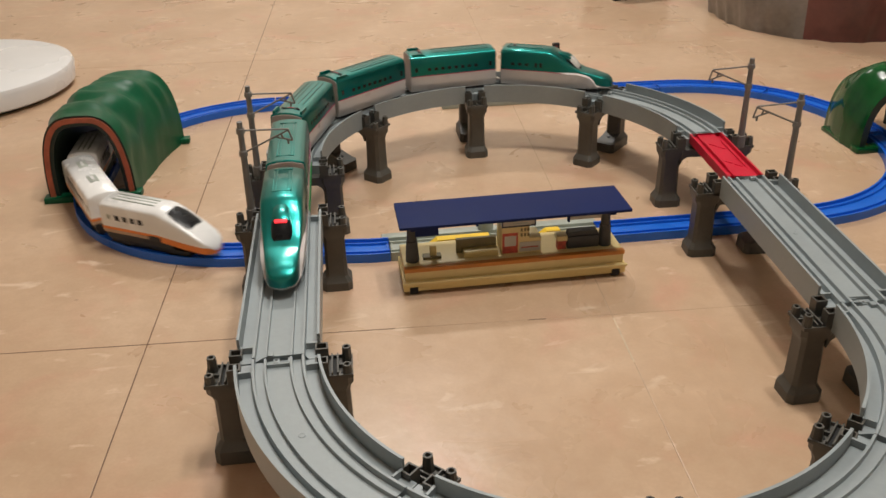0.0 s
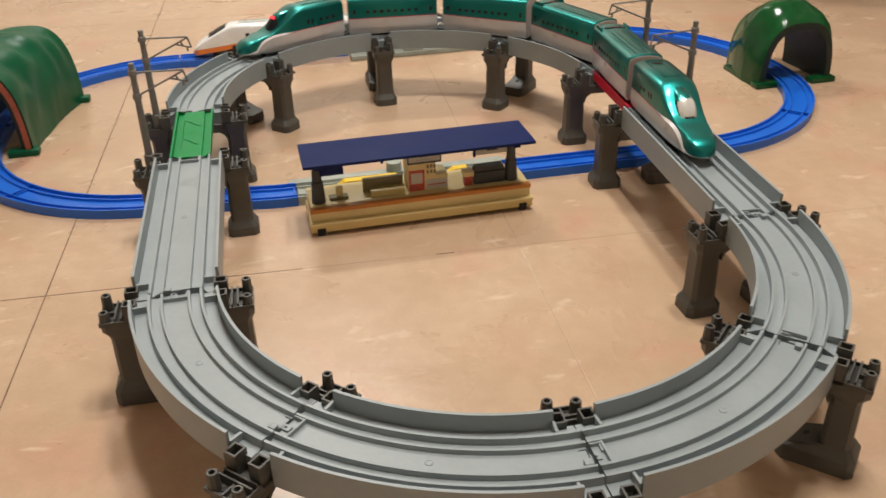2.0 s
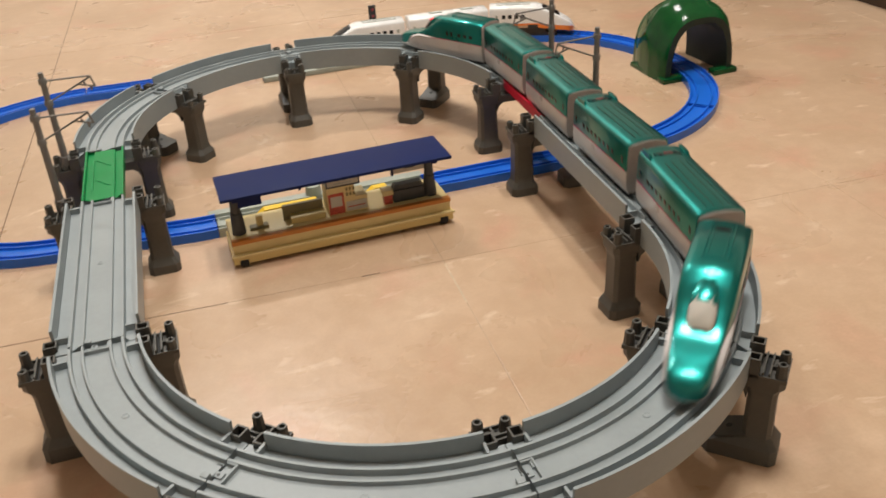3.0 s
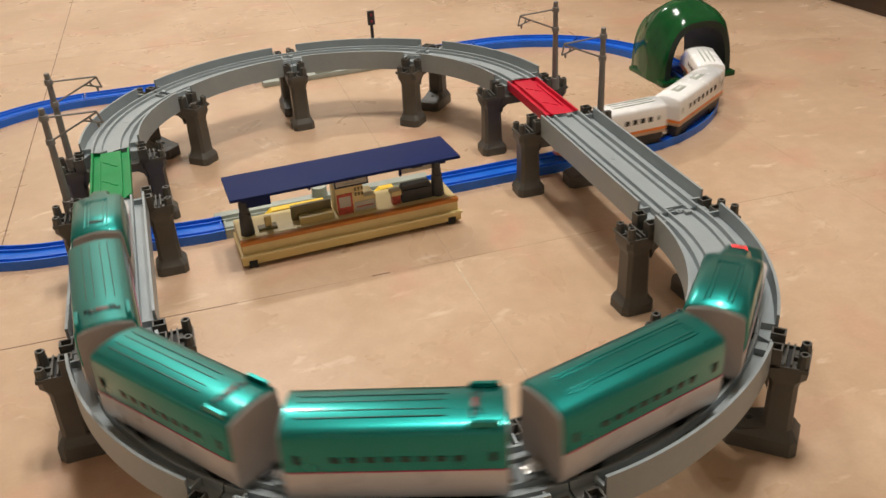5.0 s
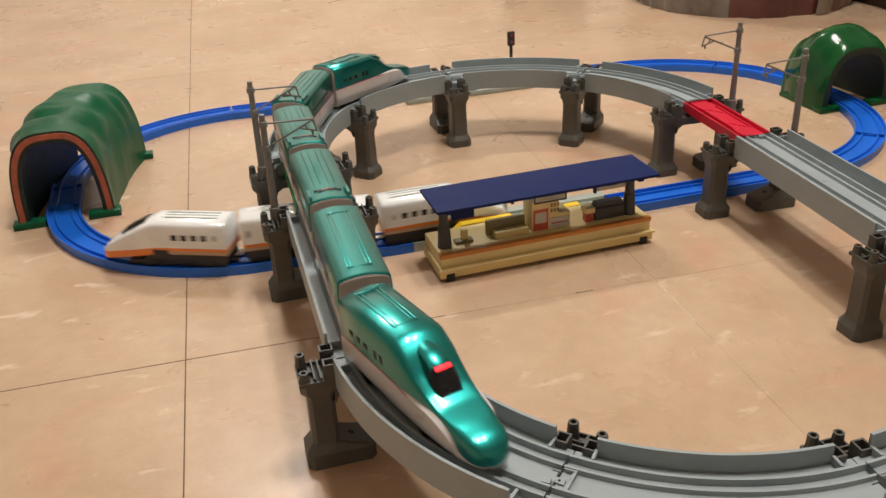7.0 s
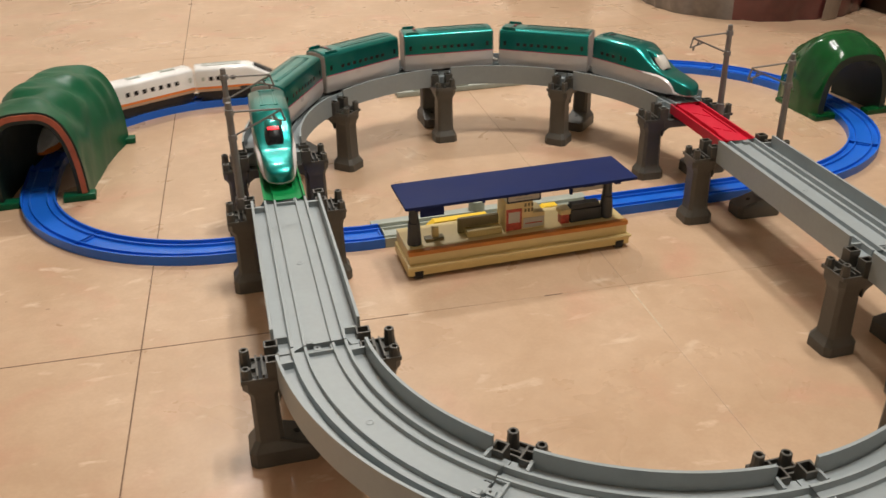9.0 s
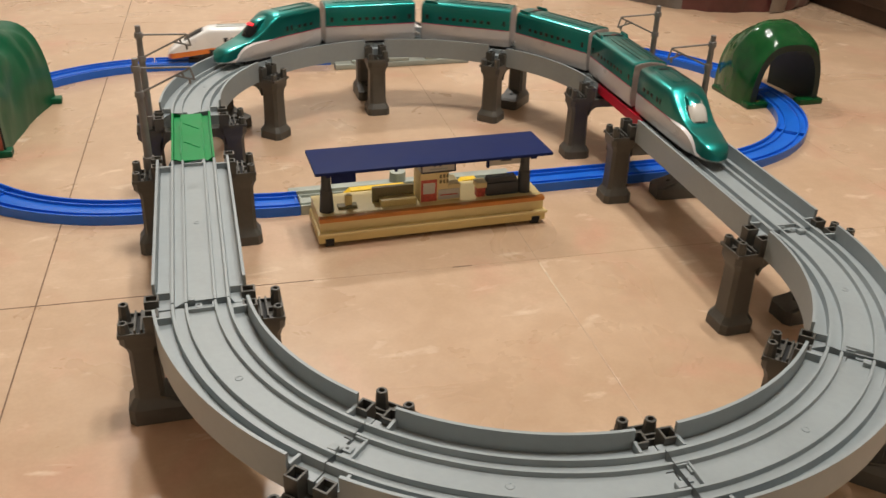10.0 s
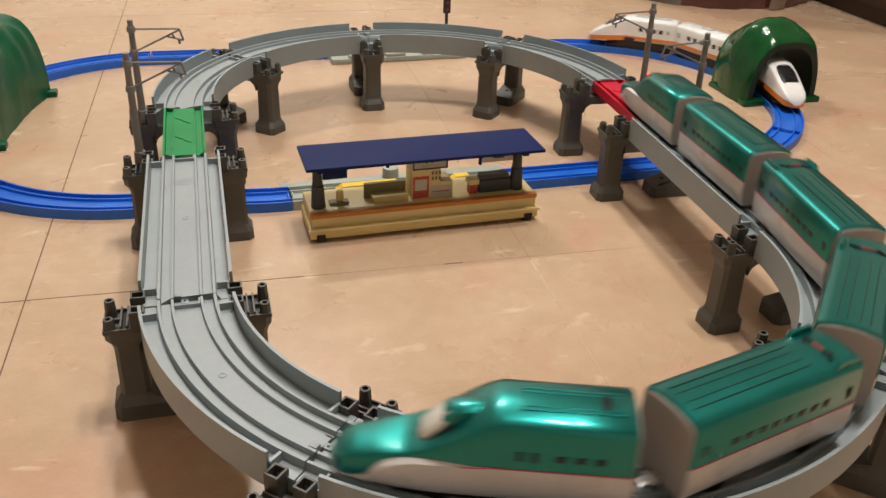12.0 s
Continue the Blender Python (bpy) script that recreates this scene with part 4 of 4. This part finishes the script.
        part("tail_lamp", bm, M_LED, glass, "glowing red tail lamp", m=pose(0.0951, 0, 0.0442, 0, 40, 0))
    else:
        part("pantograph_recess", tube(0.0068, h - 0.0014, h + 0.0005, 20), M_GLASS, car, m=pose(0.018, 0, 0) @ Matrix.Diagonal((0.34, 0.9, 1, 1)))
    undercarriage(car, 0.002, 0.120, False, not tail)
    if tail:
        part("coupler", box(-0.010, 0.006, -0.0030, 0.0030, 0.0068, 0.0095, 0.0008), M_SILVER, car)
        part("coupler_eye", tube(0.0048, 0.0085, 0.0112, 16, hole=0.002), M_SILVER, car, m=pose(-0.004, 0, 0))
    return car


W_WH = 0.0180


def white_body(car, secs, h, x0, x1, thick_from):
    """White shell over an orange band; behind thick_from the band is thin, over a pale tan sill."""
    part("roof_shell", skin(secs, 1), M_WHITE, car, "glossy white upper body", smooth=50)

    def band(name, mat, label, rows):
        bm = bmesh.new()
        loops = [[bm.verts.new((x, y, z)) for y, z in ((w, hi), (w * 0.99, lo), (-w * 0.99, lo), (-w, hi))] for x, w, hi, lo in rows]
        for a, b in zip(loops, loops[1:]):
            for k in range(3):
                bm.faces.new((a[k], a[k + 1], b[k + 1], b[k]))
        bm.faces.new(loops[0])
        bm.faces.new(loops[-1])
        part(name, bm, mat, car, label)

    back = [q for q in secs if q[0] <= thick_from]
    front = [q for q in secs if q[0] >= thick_from]
    cut = 0.0034
    band("orange_band", M_ORANGE, "thin orange band along the lower body", [(x, w, s, s - cut) for x, w, r, s, l_ in back])
    band("sill", M_TAN, "pale tan sill", [(x, w * 0.995, s - cut, l_) for x, w, r, s, l_ in back])
    if front:
        band("orange_nose", M_ORANGE, "broad orange band round the nose", [(x, w, s, l_) for x, w, r, s, l_ in front])
        part("notch", box(thick_from - 0.012, thick_from + 0.004, -W_WH - 0.0003, W_WH + 0.0003, 0.0160, 0.0222, 0.0006), M_UNDER, car)
    part("skirt", box(x0, x1, -W_WH * 0.82, W_WH * 0.82, 0.0085, 0.0176, 0.001), M_UNDER, car)


def white_middle():
    car = thing("express_train_car", "white toy express train middle car with an orange band", "toy train", group="white train cars")
    L, h = 0.0635, 0.0520
    secs = [(-L, W_WH * 0.96, h - 0.001, 0.0245, 0.0175), (-L + 0.001, W_WH, h, 0.0245, 0.0175), (L - 0.001, W_WH, h, 0.0245, 0.0175), (L, W_WH * 0.96, h - 0.001, 0.0245, 0.0175)]
    white_body(car, secs, h, -L + 0.002, L - 0.002, 1.0)
    windows(car, [-0.036 + 0.0120 * k for k in range(7)], W_WH * 0.994, 0.0325, 0.0385, 0.0060, M_GLASS)
    windows(car, [-0.0565, 0.0565], W_WH * 0.994, 0.0320, 0.0390, 0.0040, M_LGREY, "door_window")
    for x in (-0.028, 0.022):
        pl = part("roof_panel", box(x, x + 0.020, -0.0050, 0.0050, h - 0.0012, h + 0.0006, 0.0004), M_LGREY, car)
        part("panel_slot", box(x + 0.004, x + 0.016, -0.0016, 0.0016, h + 0.0006, h + 0.0012), M_WHITE, pl)
    undercarriage(car, -L, L, True, True)
    return car


def white_end(label, tail):
    car = thing("express_train_car", label, "toy train", group="white train cars")
    h = 0.0520
    secs = [(0.002, W_WH * 0.96, h - 0.001, 0.0245, 0.0175), (0.003, W_WH, h, 0.0245, 0.0175), (0.074, W_WH, h, 0.0245, 0.0175)]
    n = 22
    for k in range(1, n + 1):
        f = k / n
        x = 0.074 + 0.062 * f
        roof = h - 0.0330 * f ** 1.25
        w = W_WH * (1 - 0.22 * f ** 2)
        if f > 0.82:
            e = (f - 0.82) / 0.18
            q = math.sqrt(max(0, 1 - e * e))
            w *= 0.25 + 0.75 * q
            roof = 0.012 + (roof - 0.012) * (0.2 + 0.8 * q)
        st = 0.0245 - 0.0080 * f
        secs.append((x, w, roof, min(st, roof - 0.002), min(0.0175 - 0.0085 * f, roof - 0.005)))
    white_body(car, secs, h, 0.004, 0.088, 0.074)
    windows(car, [0.024 + 0.0100 * k for k in range(4)], W_WH * 0.994, 0.0325, 0.0385, 0.0056, M_GLASS)
    windows(car, [0.013], W_WH * 0.994, 0.0330, 0.0385, 0.0036, M_LGREY, "door_window")
    # wrap-round cab window on the slope
    bm = bmesh.new()
    rows = []
    for x, w, z in ((0.0850, 0.0108, 0.0496), (0.0930, 0.0132, 0.0458), (0.1060, 0.0132, 0.0390), (0.1115, 0.0118, 0.0357)):
        rows.append([bm.verts.new((x, y, zz)) for y, zz in ((w, z - 0.0085), (w * 0.9, z - 0.0020), (w * 0.5, z), (-w * 0.5, z), (-w * 0.9, z - 0.0020), (-w, z - 0.0085))])
    for a, b in zip(rows, rows[1:]):
        for k in range(5):
            bm.faces.new((a[k], a[k + 1], b[k + 1], b[k]))
    bm.faces.new(rows[0])
    bm.faces.new(rows[-1])
    part("cab_window", bm, M_GLASS, car, "black wrap-round cab window", smooth=50)
    # grey strips on the white roof: groove shade put into their colour
    for y in (-0.0058, 0.0, 0.0058):
        part("roof_rib", box(0.012, 0.066, y - 0.0009, y + 0.0009, h - 0.0016, h + 0.0003, 0.0003), M_LGREY, car)
    undercarriage(car, 0.002, 0.112, False, not tail)
    if tail:
        part("coupler", box(-0.010, 0.006, -0.0030, 0.0030, 0.0068, 0.0095, 0.0008), M_SILVER, car)
    return car


GREEN_CARS = [(green_end("emerald green and white bullet train tail car, red lamp lit", True), "tail")]
GREEN_CARS.append((green_middle("metallic emerald green and white bullet train car with a plain roof", False), "mid"))
for _ in range(3):
    GREEN_CARS.append((green_middle("metallic emerald green and white bullet train car with roof covers", True), "mid"))
GREEN_CARS.append((green_end("emerald green and white bullet train leading car with clear cab", False), "lead"))
WHITE_CARS = [(white_end("white toy express train tail car with orange band and nose", True), "tail"),
              (white_middle(), "mid"),
              (white_end("white toy express train leading car with orange band and nose", False), "lead")]


# ---- round the layout ----
def surroundings():
    d = thing("round_base", "flat round white glossy plastic base on the floor", "base", pose(-0.775, 0.795, 0))
    bm = bmesh.new()
    n = 64
    rings = [(0.176, 0.006), (0.181, 0.009), (0.184, 0.032), (0.181, 0.039), (0.173, 0.0425), (0.10, 0.0450), (0.02, 0.0460)]
    loops = [[bm.verts.new((r * math.cos(2 * math.pi * k / n), r * math.sin(2 * math.pi * k / n), z)) for k in range(n)] for r, z in rings]
    for a, b in zip(loops, loops[1:]):
        for k in range(n):
            bm.faces.new((a[k], a[(k + 1) % n], b[(k + 1) % n], b[k]))
    bm.faces.new(loops[-1])
    bm.faces.new(loops[0][::-1])
    part("base_plate", bm, M_DISC, d)
    # added black ring: darkens the shadow gap between base and floor
    part("gap_shade_ring", tube(0.165, 0.0, 0.0065, 48), M_BLACK, d, "black ring added for the dark shadow gap under the base")
    part("rim_mark", box(0.010, 0.020, -0.150, -0.146, 0.0405, 0.0432, 0.0005), M_LGREY, d)

    bag = thing("wrapped_bundle", "round maroon and grey bundle wrapped in clear film on floor", "bundle", pose(0.845, 0.985, 0))
    n, rows = 96, 14
    noise.seed_set(21)
    for name, mat, a0, a1, lab in (("grey_cloth", M_BAG_GREY, 120, 231, "grey cloth under creased film"), ("red_cloth", M_BAG_RED, 231, 480, "maroon cloth under creased film")):
        bm = bmesh.new()
        loops = []
        for j in range(rows + 1):
            f = j / rows
            z = 0.34 * f
            r = 0.225 + 0.022 * math.sin(min(1, f * 2.2) * math.pi / 2) - 0.05 * max(0, f - 0.75) * 4 * max(0, f - 0.75)
            ring = []
            for i in range(n + 1):
                a = radians(a0 + (a1 - a0) * i / n)
                k = noise.fractal(Vector((math.cos(a) * 5, math.sin(a) * 5, z * 9)), 0.9, 2, 4) * 0.009
                ring.append(bm.verts.new(((r + k) * math.cos(a), (r + k) * math.sin(a), z)))
            loops.append(ring)
        for a, b in zip(loops, loops[1:]):
            for i in range(n):
                bm.faces.new((a[i], a[i + 1], b[i + 1], b[i]))
        part(name, bm, mat, bag, lab, smooth=60)
    bm = tube(0.235, 0.325, 0.345, 64, 0.20)
    part("bundle_top", bm, M_BAG_RED, bag)
    bm = bmesh.new()
    q = [[bm.verts.new(((0.232 + 0.022 * min(1, z * 6) + e) * math.cos(radians(a)), (0.232 + 0.022 * min(1, z * 6) + e) * math.sin(radians(a)), z)) for z in (0.002, 0.06, 0.12, 0.2, 0.3)] for a, e in ((272, 0.004), (274, 0.008), (279, 0.008), (281, 0.004))]
    for a, b in zip(q, q[1:]):
        for i in range(4):
            bm.faces.new((a[i], a[i + 1], b[i + 1], b[i]))
    part("tape_strip", bm, M_BAG_TAPE, bag, "beige strip of packing tape")

    cab = thing("low_cabinet", "dark brown wooden low cabinet standing on the floor", "cabinet", pose(0.99, 0.30, 0))
    part("body", box(0.0, 0.42, -0.75, 0.95, 0.03, 0.42, 0.004), M_WOOD, cab)
    part("plinth", box(0.01, 0.41, -0.74, 0.94, 0.0, 0.032), M_WOOD, cab)
    for y in (-0.74, -0.32, 0.10, 0.52):
        dr = part("drawer_front", box(-0.012, 0.0, y + 0.004, y + 0.412, 0.05, 0.40, 0.003), M_WOOD, cab)
        part("handle", box(-0.022, -0.012, y + 0.16, y + 0.26, 0.30, 0.312, 0.003), M_BLACK, dr)
    tray = thing("black_crate", "black plastic crate standing on the floor", "crate", pose(0.535, 1.27, 0, 0, 0, 12))
    part("crate_body", box(-0.09, 0.05, -0.07, 0.07, 0.0, 0.10, 0.006), M_BLACK, tray)
    part("crate_rim", box(-0.095, 0.055, -0.075, 0.075, 0.086, 0.104, 0.003), M_BLACK, tray)


# ---- movement ----
def glide(keys, t):
    """A smooth value between keyed values."""
    ts, vs = [k[0] for k in keys], [k[1] for k in keys]
    n = len(ts)
    sl = [(vs[min(k + 1, n - 1)] - vs[max(k - 1, 0)]) / (ts[min(k + 1, n - 1)] - ts[max(k - 1, 0)]) for k in range(n)]
    k = max(0, min(n - 2, sum(1 for a in ts if a <= t) - 1))
    d = ts[k + 1] - ts[k]
    u = (t - ts[k]) / d
    return ((1 + 2 * u) * (1 - u) ** 2 * vs[k] + u * (1 - u) ** 2 * d * sl[k] + u * u * (3 - 2 * u) * vs[k + 1] + u * u * (u - 1) * d * sl[k + 1])


# seconds and metres along each loop of the tail's tip
GREEN_RUN = [(0.0, 0.083), (1.5, 0.391), (2.0, 0.522), (2.5, 0.686), (3.0, 0.866), (5.0, 1.522), (5.5, 1.707), (6.0, 1.798), (6.5, 1.897), (7.0, 1.981), (9.0, 2.388), (9.5, 2.495), (10.5, 2.777), (11.0, 2.950), (11.5, 3.094), (12.0, 3.261)]
WHITE_RUN = [(0.0, 0.631), (1.5, 1.181), (5.0, 2.307), (5.5, 2.484), (6.0, 2.643), (6.5, 2.806), (7.0, 2.987), (9.5, 3.815), (12.0, 4.619)]


def ride(way, p, a, b, z, flip):
    """The pose of a car whose bogies stand at p + a and p + b; flip: its nose points back."""
    xa, ya, _ = way.at(p + a)
    xb, yb, _ = way.at(p + b)
    h = math.degrees(math.atan2(yb - ya, xb - xa))
    return (xa + xb) / 2, (ya + yb) / 2, z, h + (180 if flip else 0)


def train_rows(way, run, z, kind, base, half):
    rows = []
    for k in range(61):
        t = 0.2 * k
        p = glide(run, t)
        if kind == "mid":
            x, y, z_, h = ride(way, p, base - half, base + half, z, False)
            rows.append((t, pose(x, y, z_, 0, 0, h)))
        else:
            # base: the coupling end; the bogies stand 0.026 and 0.094 in front of it, towards the nose
            s = 1 if kind == "lead" else -1
            lo, hi = sorted((base + s * 0.026, base + s * 0.094))
            x, y, z_, h = ride(way, p, lo, hi, z, kind == "tail")
            rows.append((t, pose(x, y, z_, 0, 0, h) @ pose(-0.060, 0, 0)))
    return rows


def motions():
    for k, (car, kind) in enumerate(GREEN_CARS):
        base = {"tail": 0.150, "mid": 0.150 + 0.130 * (k - 1) + 0.065, "lead": 0.150 + 0.130 * 4}[kind]
        if kind == "tail":
            base -= 0.003
        if kind == "lead":
            base += 0.003
        walk(car, train_rows(HIGH, GREEN_RUN, 0.0797, kind, base, 0.036))
    for k, (car, kind) in enumerate(WHITE_CARS):
        base = {"tail": 0.138, "mid": 0.138 + 0.0695, "lead": 0.138 + 0.139}[kind]
        walk(car, train_rows(LOW, WHITE_RUN, 0.0064, kind, base, 0.038))


room()
elevated()
lower_line()
station()
tunnels()
surroundings()
motions()
